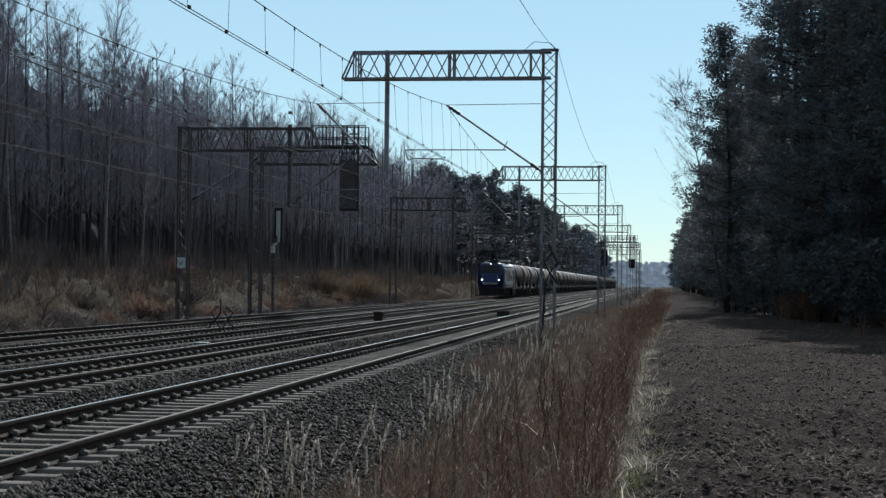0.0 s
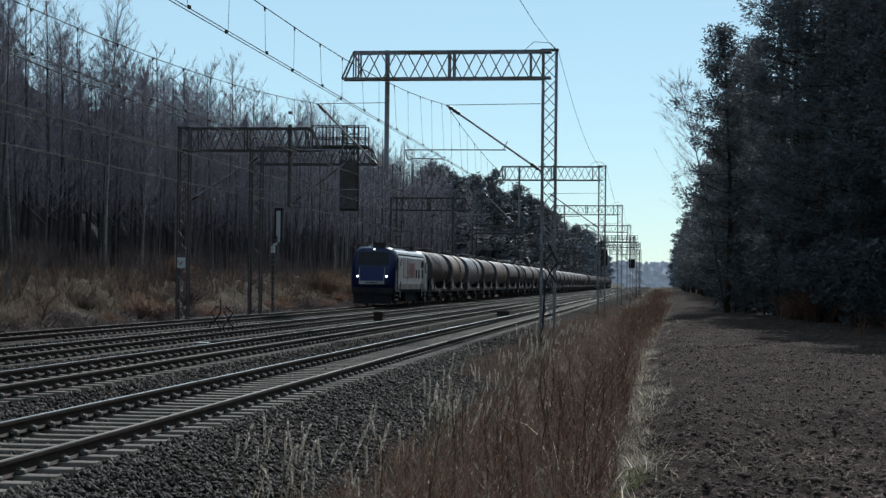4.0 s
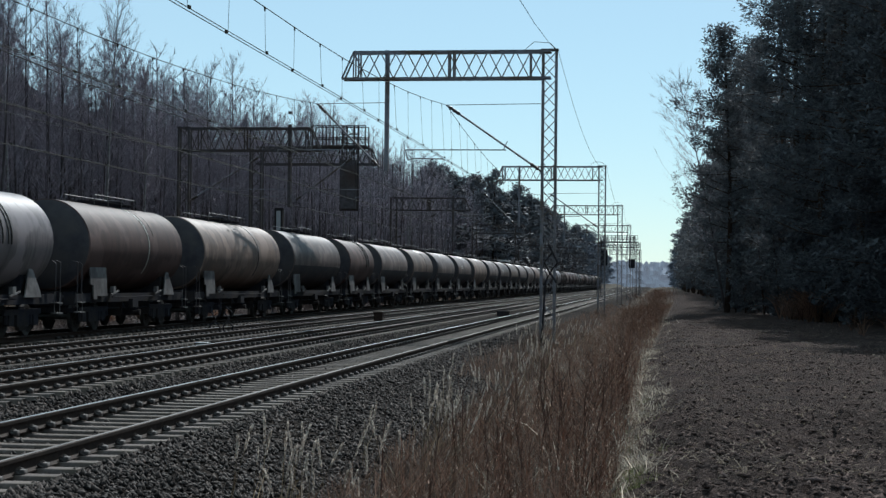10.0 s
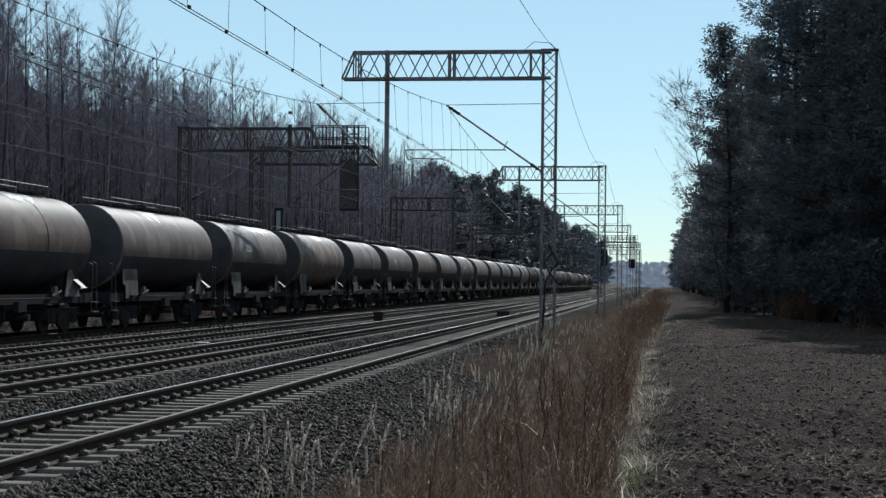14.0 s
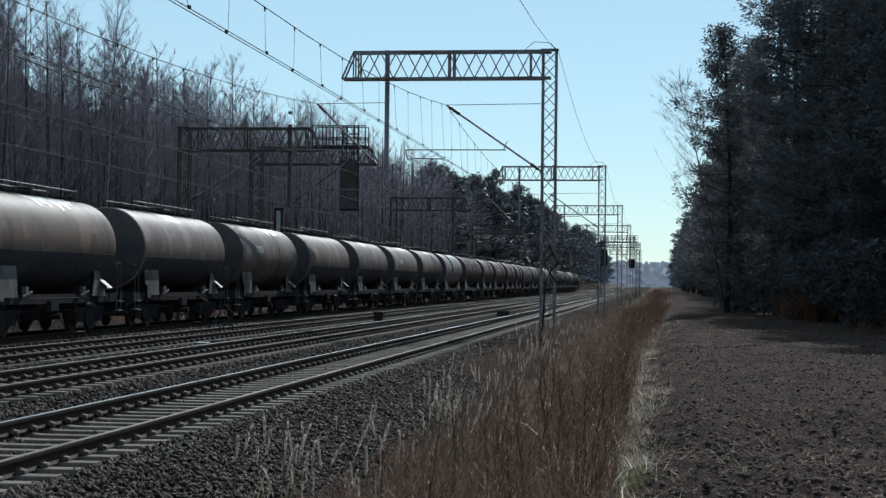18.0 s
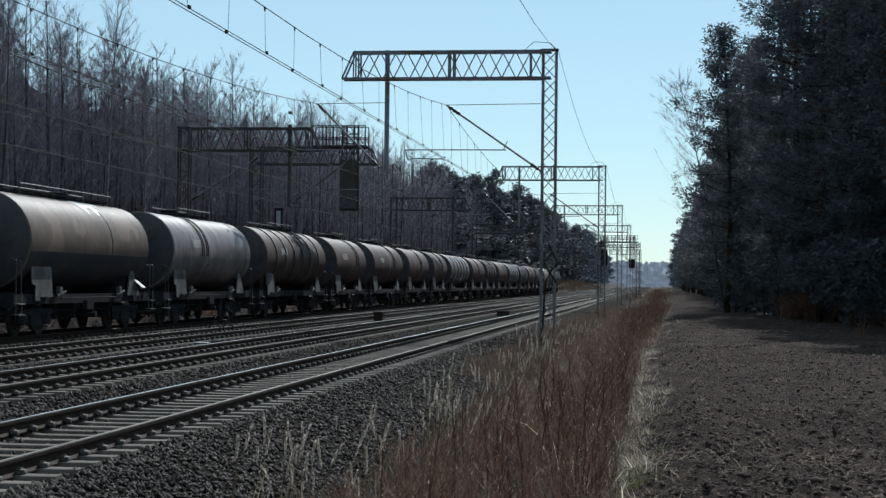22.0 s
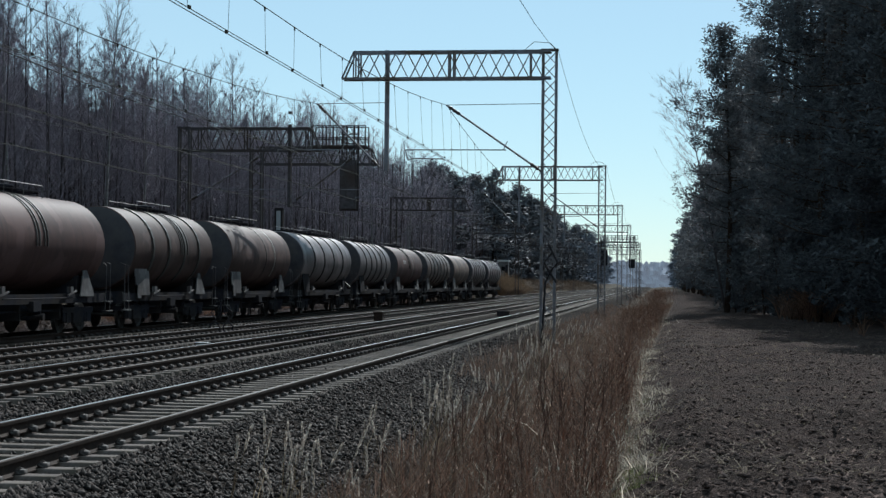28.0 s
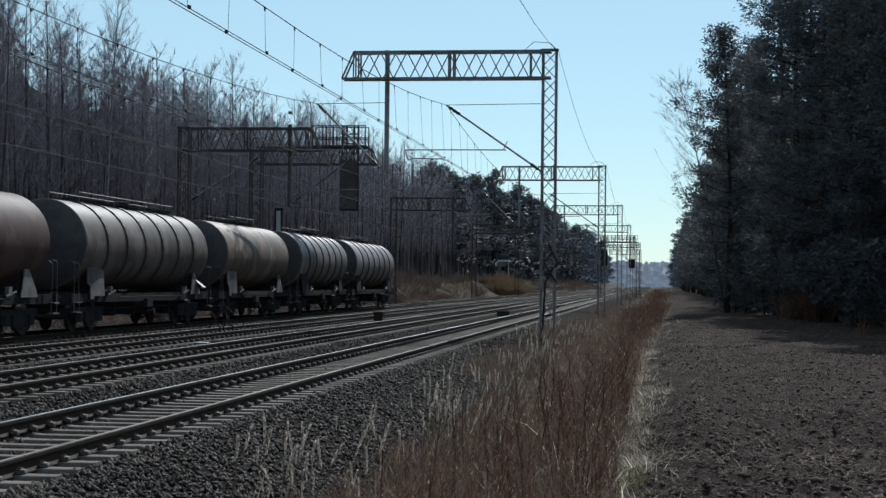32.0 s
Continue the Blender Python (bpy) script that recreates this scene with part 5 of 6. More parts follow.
def keep_mesh(shape, name, mat):
    v, t = tri_array(shape) if isinstance(shape, Shape) else shape
    return scatter(name, [(v, t)], [(0, 0, 0, 0, 0, 1, 1, 0, 0)], mat)


def tree_thing(name, tr_me, cr_me, label, group, at, scale):
    th = thing(name, label, "tree", group, at=at @ Matrix.Diagonal((scale, scale, scale, 1)))
    part("trunk", tr_me, None, th)
    part("crown", cr_me, None, th)
    return th


RG = random.Random(11)
BARE = [bare_tree(s, h, sp) for s, h, sp in ((1, 15.5, 1.0), (2, 16.5, 0.9), (3, 14.0, 1.1), (4, 17.0, 1.0), (5, 13.0, 0.8), (6, 15.0, 1.2))]
BARE_ME = [(keep_mesh(a, "trunk", M_BARK), keep_mesh(b, "crown", M_TWIG)) for a, b in BARE]
THIN_ME = [keep_mesh(bare_tree(s, h, sp, 2, 0.8, 0.014)[1], "crown", M_TWIG) for s, h, sp in ((1, 15.5, 1.0), (2, 16.5, 0.9), (3, 14.0, 1.1), (4, 17.0, 1.0), (5, 13.0, 0.8), (6, 15.0, 1.2))]
M_BIRCH = surf("birch_bark", (0.08, 0.075, 0.074), (0.34, 0.32, 0.31), 4, 0.8, bumps=0.2, stretch=(1, 1, 2.5), spec=0.2)
BIRCH_ME = [(keep_mesh(a, "trunk", M_BIRCH), b) for (a, _), (_, b) in zip(BARE, BARE_ME)]


def edge_x(y):
    return -29.6 - 1.2 * noise.noise(Vector((0, y * 0.05, 7.0)))


def left_forest():
    n = 0
    y = 60.0
    while y < 330 and n < 170:
        x = edge_x(y) - RG.uniform(0, 5)
        s = RG.uniform(0.82, 0.95) * (0.88 if 95 < y < 109 or 115 < y < 131 else 1.0)
        k = RG.randrange(6)
        birch = RG.random() < 0.12
        tr, cr = (BIRCH_ME[k] if birch else BARE_ME[k]) if y < 140 else (BIRCH_ME[k][0] if birch else BARE_ME[k][0], THIN_ME[k])
        tree_thing("bare_tree", tr, cr, "leafless white-barked birch at the edge of the wood" if birch else "leafless slender grey tree at the edge of the wood",
                   "bare trees along the left bank", pose(x, y, ground_z(x, y) - 0.1, 0, 0, RG.uniform(0, 360)), s)
        n += 1
        y += RG.uniform(0.6, 1.45) * (1 + max(0, y - 120) / 200)
    # the wood behind: trees joined
    protos = []
    for sd, h, sp in ((21, 14.5, 0.9), (22, 16.0, 0.8), (23, 13.0, 1.0), (24, 15.5, 0.85)):
        a, b = bare_tree(sd, h, sp, 3, 0.52, 0.016)
        va, ta = tri_array(a)
        vb, tb = tri_array(b)
        protos.append((np.concatenate([va, vb]), np.concatenate([ta, tb + len(va)]), np.concatenate([np.zeros(len(ta), np.int32), np.ones(len(tb), np.int32)])))
    places = []
    for i in range(520):
        y = 58 + 300 * RG.random() ** 1.2
        x = edge_x(y) - 2.5 - 20 * RG.random() ** 1.3
        s = RG.uniform(0.8, 1.0) * (1 + 0.004 * max(0, edge_x(y) - x))
        places.append((RG.randrange(4), x, y, ground_z(x, y), RG.uniform(0, 6.28), s * 1.35, s, 0, 0))
    tagged(part("wood_interior", scatter("wood_interior", protos, places, [M_BARK, M_TWIG]), None), "dense leafless wood behind the bank", "wood", kind="stuff")
    # slender understorey stems
    st = Shape()
    rg = random.Random(4)
    for q in range(5):
        a = q * 1.26
        st.tube([(0, 0, 0), (0.25 * math.cos(a), 0.25 * math.sin(a), 1.2), (0.55 * math.cos(a + 0.3), 0.55 * math.sin(a + 0.3), 2.9)], [0.016, 0.012, 0.004], 3, False)
        for w in range(3):
            b = a + rg.uniform(-1.5, 1.5)
            p0 = Vector((0.35 * math.cos(a), 0.35 * math.sin(a), 1.0 + 0.28 * w))
            p1 = p0 + Vector((0.5 * math.cos(b), 0.5 * math.sin(b), rg.uniform(0.3, 0.7)))
            st.tube([p0, p1], [0.008, 0.003], 3, False)
    places = []
    for i in range(900):
        y = 58 + 260 * RG.random() ** 1.3
        x = edge_x(y) + 2.2 - 26 * RG.random() ** 1.5
        s = RG.uniform(0.5, 1.6) if x < edge_x(y) else RG.uniform(0.35, 0.8)
        places.append((0, x, y, ground_z(x, y), RG.uniform(0, 6.28), s, s * RG.uniform(0.9, 1.5), 0, 0))
    tagged(part("understorey_brush", scatter("understorey_brush", [tri_array(st)], places, M_BARK), None), "tangled leafless brush under the trees", "brush", kind="stuff")


left_forest()


def edge_brush():
    """Thin reddish brush where the bank meets the wood."""
    rg = random.Random(41)
    st = Shape()
    for q in range(9):
        a = q * 0.7 + rg.uniform(-0.3, 0.3)
        h = rg.uniform(0.9, 2.0)
        st.tube([(0, 0, 0), (0.2 * math.cos(a), 0.2 * math.sin(a), h * 0.5), (0.5 * math.cos(a + 0.4), 0.5 * math.sin(a + 0.4), h)], [0.013, 0.009, 0.003], 3, False)
        for w in range(4):
            p0 = Vector((0.3 * math.cos(a), 0.3 * math.sin(a), h * (0.45 + 0.12 * w)))
            p1 = p0 + Vector((rg.gauss(0, 0.3), rg.gauss(0, 0.3), rg.uniform(0.15, 0.5)))
            o = Vector((rg.uniform(-1, 1), rg.uniform(-1, 1), 0)) * 0.01
            st.add([tuple(p0 + o), tuple(p0 - o), tuple(p1)], [(0, 1, 2)])
    places = []
    for i in range(620):
        y = 58 + 150 * rg.random() ** 1.3
        x = edge_x(y) + rg.uniform(-2.0, 3.4)
        s = rg.uniform(0.5, 1.15)
        places.append((0, x, y, ground_z(x, y) - 0.05, rg.uniform(0, 6.28), s, s, 0, 0))
    tagged(part("edge_brush", scatter("edge_brush", [tri_array(st)], places, M_BRAMBLE), None), "thin reddish brush along the edge of the wood", "brush", kind="stuff")


edge_brush()


def thicket_sheet(name, label, x0, high, spans, deep=1.0, mat=None):
    """Depth of a wood behind its stems: rough uneven-topped sheet added to darken gaps."""
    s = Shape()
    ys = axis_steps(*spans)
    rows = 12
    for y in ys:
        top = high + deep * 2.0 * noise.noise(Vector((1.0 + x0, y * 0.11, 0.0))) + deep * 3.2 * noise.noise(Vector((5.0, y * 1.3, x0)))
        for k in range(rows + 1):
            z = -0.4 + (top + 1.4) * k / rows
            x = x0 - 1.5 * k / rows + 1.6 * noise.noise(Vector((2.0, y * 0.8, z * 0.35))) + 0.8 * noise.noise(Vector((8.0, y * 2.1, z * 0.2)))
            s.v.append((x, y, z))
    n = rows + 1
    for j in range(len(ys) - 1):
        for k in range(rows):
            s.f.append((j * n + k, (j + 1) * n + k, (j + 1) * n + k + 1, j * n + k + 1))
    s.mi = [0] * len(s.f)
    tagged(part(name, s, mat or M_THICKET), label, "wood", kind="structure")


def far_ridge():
    """Far wood in which the line disappears; its glow stands for haze."""
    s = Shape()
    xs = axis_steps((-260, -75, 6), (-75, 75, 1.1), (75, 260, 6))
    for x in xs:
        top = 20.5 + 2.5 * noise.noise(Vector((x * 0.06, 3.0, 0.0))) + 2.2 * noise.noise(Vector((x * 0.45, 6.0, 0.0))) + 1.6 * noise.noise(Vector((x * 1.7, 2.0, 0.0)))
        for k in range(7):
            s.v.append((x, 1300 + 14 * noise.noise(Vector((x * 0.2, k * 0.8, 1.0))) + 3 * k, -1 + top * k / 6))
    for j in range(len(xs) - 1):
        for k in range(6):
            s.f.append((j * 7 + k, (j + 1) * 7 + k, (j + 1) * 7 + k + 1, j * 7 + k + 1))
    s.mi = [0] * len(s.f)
    tagged(part("far_backdrop", s, M_HAZEGLOW), "distant wood backdrop closing the line, glowing pale for haze", "wood", kind="structure")


M_HAZEGLOW = surf("distance", (0.13, 0.15, 0.19), (0.21, 0.235, 0.28), 0.2, 0.95, bumps=0, spec=0.03)
lit = M_HAZEGLOW.node_tree.nodes["Principled BSDF"]          # pale backdrop at the end of the view; blue glow added as haze
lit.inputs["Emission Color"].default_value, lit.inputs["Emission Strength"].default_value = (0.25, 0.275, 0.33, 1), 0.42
# Paler grey than the near sheet: distance haze put into the colour.
M_HAZETHICKET = surf("hazed_thicket", (0.085, 0.08, 0.095), (0.14, 0.132, 0.152), 1.5, 0.95, bumps=0, stretch=(1, 3.0, 0.25), spec=0.03)
# The haze over the last trees is painted in as pale blue-grey.
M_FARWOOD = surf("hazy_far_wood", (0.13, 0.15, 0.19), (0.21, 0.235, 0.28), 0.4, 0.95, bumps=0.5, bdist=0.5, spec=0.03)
M_THICKET = surf("thicket_sheet", (0.036, 0.0315, 0.034), (0.12, 0.104, 0.112), 2.5, 0.95, bumps=0.8, bdist=0.2, stretch=(1, 3.0, 0.25), spec=0.05)
thicket_sheet("wood_backdrop", "dim backdrop sheet for the depth of the leafless wood", -48, 16.0, [(-60, 40, 20), (40, 340, 0.8), (340, 700, 12)], 1.2)
thicket_sheet("wood_backdrop_far", "backdrop sheet of the far mixed wood, haze put into its grey", -37, 14.5, [(150, 420, 1.1), (420, 980, 4)], 1.1, M_HAZETHICKET)
# Low sheet added so the gaps between the first stems read as shade.
thicket_sheet("undergrowth_sheet", "dark sheet added behind the first stems for the wood's shaded depth", -37, 5.0, [(50, 210, 0.8)], 0.9)
thicket_sheet("pine_backdrop", "dark backdrop sheet for the depth of the pine wood", 17.5, 18.0, [(50, 200, 1.2), (200, 700, 6)])
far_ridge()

# far wood, mixed with dark conifers, on both sides of the line


def far_woods():
    protos = []
    for sd, h in ((31, 16.0), (32, 18.5)):
        a, b = pine_tree(sd, h, 0.05, 2.5, 24, 5, 24, 0.85)
        va, ta = tri_array(a)
        vb, tb = b
        protos.append((np.concatenate([va, vb]), np.concatenate([ta, tb + len(va)]), np.concatenate([np.full(len(ta), 3, np.int32), np.full(len(tb), 2, np.int32)])))
    for sd, h in ((33, 15.8), (34, 17.2)):
        a, b = bare_tree(sd, h, 0.8, 2, 0.42, 0.026)
        va, ta = tri_array(a)
        vb, tb = tri_array(b)
        protos.append((np.concatenate([va, vb]), np.concatenate([ta, tb + len(va)]), np.concatenate([np.zeros(len(ta), np.int32), np.ones(len(tb), np.int32)])))
    places = []
    for i in range(480):
        y = 190 + 640 * RG.random() ** 1.25
        x = -31 - 18 * RG.random() ** 1.4
        if i < 130:                                      # leafless stretch nearer by
            y, x = 150 + i * 1.0, -31.5 - 9 * RG.random()
        k = RG.randrange(2) if RG.random() < (0.82 if y > 300 else 0.25 if y > 255 else 0.0) else 2 + RG.randrange(2)
        s = RG.uniform(0.88, 1.04) * (1.0 + min(0.26, max(0, y - 215) * 0.0011))
        places.append((k, x, y, ground_z(x, y), RG.uniform(0, 6.28), s * (1.35 if k < 2 else 1.2), s, 0, 0))
    tagged(part("far_wood", scatter("far_wood", protos, places, [M_BARK, M_FARTWIG, M_FARNEEDLE, M_PINEBARK], soft=True), None), "far mixed wood of pines and leafless trees", "wood", kind="stuff")
    places = []
    for i in range(110):
        y = 560 + 500 * RG.random()
        x = RG.uniform(-50, -28) if RG.random() < 0.5 else RG.uniform(6.5, 30) + (y - 560) * 0.006
        s = RG.uniform(0.85, 1.15)
        places.append((RG.randrange(2), x, y, ground_z(x, y), RG.uniform(0, 6.28), s * 2.0, s * 1.15, 0, 0))
    tagged(part("distant_wood", scatter("distant_wood", protos, places, [M_FARWOOD] * 4, soft=True), None), "wood at the end of the line, coloured pale blue for haze", "wood", kind="stuff")


far_woods()

PINE = [pine_tree(s, h, lo, rd, wide=0.62 if s == 51 else 0.75) for s, h, lo, rd in ((51, 18.0, 0.24, 3.6), (52, 21.5, 0.03, 3.7), (53, 18.0, 0.02, 3.8), (54, 22.5, 0.04, 4.2))]
PINE_ME = [(keep_mesh(a, "trunk", M_PINEBARK), keep_mesh(b, "crown", M_NEEDLE)) for a, b in PINE]


FAR_PINE_ME = [(keep_mesh(a, "trunk", M_PINEBARK), keep_mesh(b, "crown", M_NEEDLE)) for a, b in (pine_tree(56, 19.5, 0.05, 3.9, 34, 4, 26, 0.75), pine_tree(57, 21.5, 0.07, 4.1, 34, 4, 26, 0.75))]


def right_forest():
    spots = [(4.3, 106, 0, 1.0, 20), (7.2, 101, 3, 0.98, 140), (6.4, 116, 2, 1.0, 80), (8.3, 95, 1, 1.05, 250), (8.6, 87, 3, 1.0, 10), (9.3, 79, 2, 1.2, 190), (9.7, 72, 1, 1.1, 60),
             (10.8, 65, 0, 1.2, 300), (7.9, 97, 3, 1.1, 222), (9.0, 84, 3, 1.12, 70), (5.6, 124, 2, 0.85, 200), (11.5, 90, 2, 1.2, 33), (12.0, 80, 2, 1.2, 77), (10.5, 99, 2, 1.15, 111), (12.6, 71, 2, 1.25, 160)]
    y = 126.0
    while y < 560:
        spots.append((7.2 + RG.uniform(-0.8, 2.0) + (y - 126) * 0.004, y, RG.randrange(4), RG.uniform(0.82, 1.0), RG.uniform(0, 360)))
        y += RG.uniform(4, 8) * (1 + (y - 126) / 260)
    for x, y, k, s, a in spots:
        tree_thing("pine_tree", *(PINE_ME[k] if y < 130 else FAR_PINE_ME[k % 2]), "tall dark green Scots pine at the edge of the field", "pines along the field", pose(x, y, ground_z(x, y) - 0.15, 0, 0, a), s)
    # the wood behind the edge
    protos = []
    for k in range(2):
        a, b = pine_tree(60 + len(protos), 20, 0.03, 3.6, 26, 4, 15, 1.05)
        va, ta = tri_array(a)
        vb, tb = b
        protos.append((np.concatenate([va, vb]), np.concatenate([ta, tb + len(va)]), np.concatenate([np.zeros(len(ta), np.int32), np.ones(len(tb), np.int32)])))
    places = []
    for i in range(90):
        y = 58 + 400 * RG.random() ** 1.6
        x = 11.5 + 22 * RG.random() ** 1.3 + max(0, 75 - y) * 0.25
        s = RG.uniform(0.85, 1.2)
        places.append((RG.randrange(2), x, y, ground_z(x, y), RG.uniform(0, 6.28), s * 1.1, s, 0, 0))
    tagged(part("pine_wood", scatter("pine_wood", protos, places, [M_PINEBARK, M_NEEDLE]), None), "dense dark pine wood beside the field", "wood", kind="stuff")
    yp = [pine_tree(140 + k, h, 0.04, 1.9, 24, 4, 18, 0.42) for k, h in enumerate((5.5, 7.0))]
    ym = [(keep_mesh(a, "trunk", M_PINEBARK), keep_mesh(b, "crown", M_NEEDLE)) for a, b in yp]
    for k in range(44):
        y = 60 + k * 4.2 + RG.uniform(-2, 2)
        x = 9.3 + RG.uniform(-1.2, 1.4) + (1.5 if y < 75 else 0) - (0.9 if y > 110 else 0)
        tree_thing("young_pine", *ym[k % 2], "bushy young dark conifer under taller pines", "young conifers under the pines", pose(x, y, ground_z(x, y) - 0.1, 0, 0, RG.uniform(0, 360)), RG.uniform(0.7, 1.2))
    for x, y, q in ((5.3, 104, 0.8), (6.2, 99, 0.9), (5.0, 110, 0.7), (6.6, 93, 0.75), (7.4, 88, 0.9), (6.0, 118, 0.9), (8.0, 80, 0.9), (8.6, 73, 0.95)):
        tree_thing("young_pine", *ym[int(y) % 2], "bushy young dark conifer under taller pines", "young conifers under the pines", pose(x, y, ground_z(x, y) - 0.1, 0, 0, y * 7), q)
    a, b = bare_tree(77, 15.0, 1.35, 10, 0.8, 0.008)
    tree_thing("bare_tree", keep_mesh(a, "trunk", M_BARK), keep_mesh(b, "crown", M_TWIG), "leafless tree leaning out from dark pines", "", pose(4.6, 108, -0.1, 0, -13, 0), 1.0)
    # young spruce and bramble along the foot of the pines
    rg = random.Random(8)
    sh = Shape()
    for q in range(16):
        a, l = rg.uniform(0, 6.28), rg.uniform(0.5, 1.0)
        sh.tube([(0, 0, 0), (0.3 * l * math.cos(a), 0.3 * l * math.sin(a), 0.7 * l), (0.75 * l * math.cos(a), 0.75 * l * math.sin(a), l)], [0.01, 0.007, 0.003], 3, False)
    places = []
    for i in range(230):
        y = 55 + 150 * RG.random()
        x = 8.4 + RG.gauss(0, 0.8)
        s = RG.uniform(0.3, 0.9)
        if i % 3 == 0:
            y, x, s = 84 + RG.gauss(0, 4), 7.6 + RG.gauss(0, 0.5), RG.uniform(0.9, 1.7)
        places.append((0, x, y, ground_z(x, y), RG.uniform(0, 6.28), s, s, 0, 0))
    tagged(part("bramble_fringe", scatter("bramble_fringe", [tri_array(sh)], places, M_REDGRASS), None), "brown bramble stems along the wood's edge", "brush", kind="stuff")


right_forest()


def wood_around():
    """Unseen woods added beside and behind the camera to hold back sky light."""
    protos = []
    a, b = pine_tree(61, 19, 0.05, 3.4, 11, 3, 10, 1.7)
    va, ta = tri_array(a)
    vb, tb = b
    protos.append((np.concatenate([va, vb]), np.concatenate([ta, tb + len(va)]), np.concatenate([np.zeros(len(ta), np.int32), np.ones(len(tb), np.int32)])))
    places = []
    for i in range(100):
        k = i % 3
        if k == 0:
            x, y = RG.uniform(-52, -31), RG.uniform(-160, 56)
        elif k == 1:
            x, y = RG.uniform(30, 52), RG.uniform(-160, 50)
        else:
            x, y = RG.uniform(-60, 45), RG.uniform(-230, -150)
        s = RG.uniform(0.8, 1.15)
        places.append((0, x, y, ground_z(x, y), RG.uniform(0, 6.28), s * 1.5, s, 0, 0))
    tagged(part("surrounding_wood", scatter("surrounding_wood", protos, places, [M_PINEBARK, M_NEEDLE]), None), "unseen pine wood added around the view to hold back sky light", "wood", kind="stuff")


wood_around()

# ---- weeds, reeds and grass ----


def blade(h, w, bend, seg=3):
    s = Shape()
    for k in range(seg + 1):
        u = k / seg
        ww = w * (1 - u) * 0.5 + 0.0006
        x = bend * u * u * h
        s.v += [(x, -ww, h * u), (x, ww, h * u)]
    s.f = [(2 * k, 2 * k + 1, 2 * k + 3, 2 * k + 2) for k in range(seg)]
    s.mi = [0] * seg
    return s


def tuft(seed, n, h, w, spread, bend):
    rg = random.Random(seed)
    s = Shape()
    for k in range(n):
        b = blade(h * rg.uniform(0.5, 1.1), w * rg.uniform(0.7, 1.3), rg.uniform(0.1, bend), 2)
        m = pose(rg.gauss(0, spread), rg.gauss(0, spread), 0, rg.gauss(0, 9), rg.gauss(0, 9), rg.uniform(0, 360))
        s.add([tuple(m @ Vector(q)) for q in b.v], b.f)
    return tri_array(s)


def weed(seed, h):
    """A dry stem with short side shoots and seed heads."""
    rg = random.Random(seed)
    s = Shape()
    s.tube([(0, 0, 0), (rg.uniform(-0.05, 0.05), 0.02, h * 0.5), (rg.uniform(-0.12, 0.12), rg.uniform(-0.1, 0.1), h)], [0.0042, 0.0034, 0.0016], 3, False)
    for k in range(9):
        u = 0.4 + 0.6 * k / 9
        a = rg.uniform(0, 6.28)
        l = rg.uniform(0.06, 0.18)
        p0 = Vector((0, 0, h * u))
        p1 = p0 + Vector((math.cos(a) * l, math.sin(a) * l, l * 1.1))
        s.tube([p0, p1], [0.003, 0.0015], 3, False)
        s.slot = 1
        for j in range(1):
            c = p1 + Vector((rg.gauss(0, 0.02), rg.gauss(0, 0.02), rg.gauss(0, 0.03)))
            s.add([tuple(c + Vector((0.007, 0, 0))), tuple(c + Vector((-0.006, 0.005, 0))), tuple(c + Vector((0, -0.006, 0.0))), tuple(c + Vector((0, 0, 0.026)))], [(0, 1, 3), (1, 2, 3), (2, 0, 3)])
        s.slot = 0
    v, t = tri_array(s)
    return v, t, np.array([m for f, m in zip(s.f, s.mi) for _ in range(len(f) - 2)], dtype=np.int32)


def reed(seed, h):
    """Reed stalk with a feathery pale plume; second slot: plume."""
    rg = random.Random(seed)
    a = Shape()
    a.tube([(0, 0, 0), (0.01, 0, h * 0.55), (0.03, 0, h * 0.8)], [0.005, 0.004, 0.003], 3, False)
    for k in range(1):
        b = blade(0.5, 0.014, 0.8, 3)
        m = pose(0, 0, h * (0.15 + 0.15 * k), 0, 0, rg.uniform(0, 360))
        a.add([tuple(m @ Vector(q)) for q in b.v], b.f)
    c = Shape()
    for k in range(40):
        u = k / 40
        z = h * (0.72 + 0.28 * u)
        x = 0.03 + 0.035 * u * u
        an = rg.uniform(0, 6.28)
        l = 0.05 * math.sin(0.35 + 2.6 * u) + 0.025
        d = Vector((math.cos(an) * 0.3, math.sin(an) * 0.3, 1.0)) * l
        o = Vector((math.sin(an), -math.cos(an), 0)) * 0.011
        q = Vector((x, 0, z))
        c.add([tuple(q), tuple(q + d * 0.6 + o), tuple(q + d), tuple(q + d * 0.6 - o)], [(0, 1, 2, 3)])
    va, ta = tri_array(a)
    vc, tc = tri_array(c)
    return np.concatenate([va, vc]), np.concatenate([ta, tc + len(va)]), np.concatenate([np.zeros(len(ta), np.int32), np.ones(len(tc), np.int32)])


st = Shape()
st.tube([(0, 0, 0), (0.02, 0.0, 0.5), (-0.01, 0.02, 0.95), (0.05, 0.0, 1.3)], [0.008, 0.007, 0.005, 0.002], 5)
for k in range(5):
    st.tube([(0.0, 0.01, 0.55 + 0.13 * k), (0.14 * math.cos(k * 2.3), 0.14 * math.sin(k * 2.3), 0.75 + 0.13 * k)], [0.004, 0.0015], 4)
STALK_ME = st.mesh("stem", M_STALK)


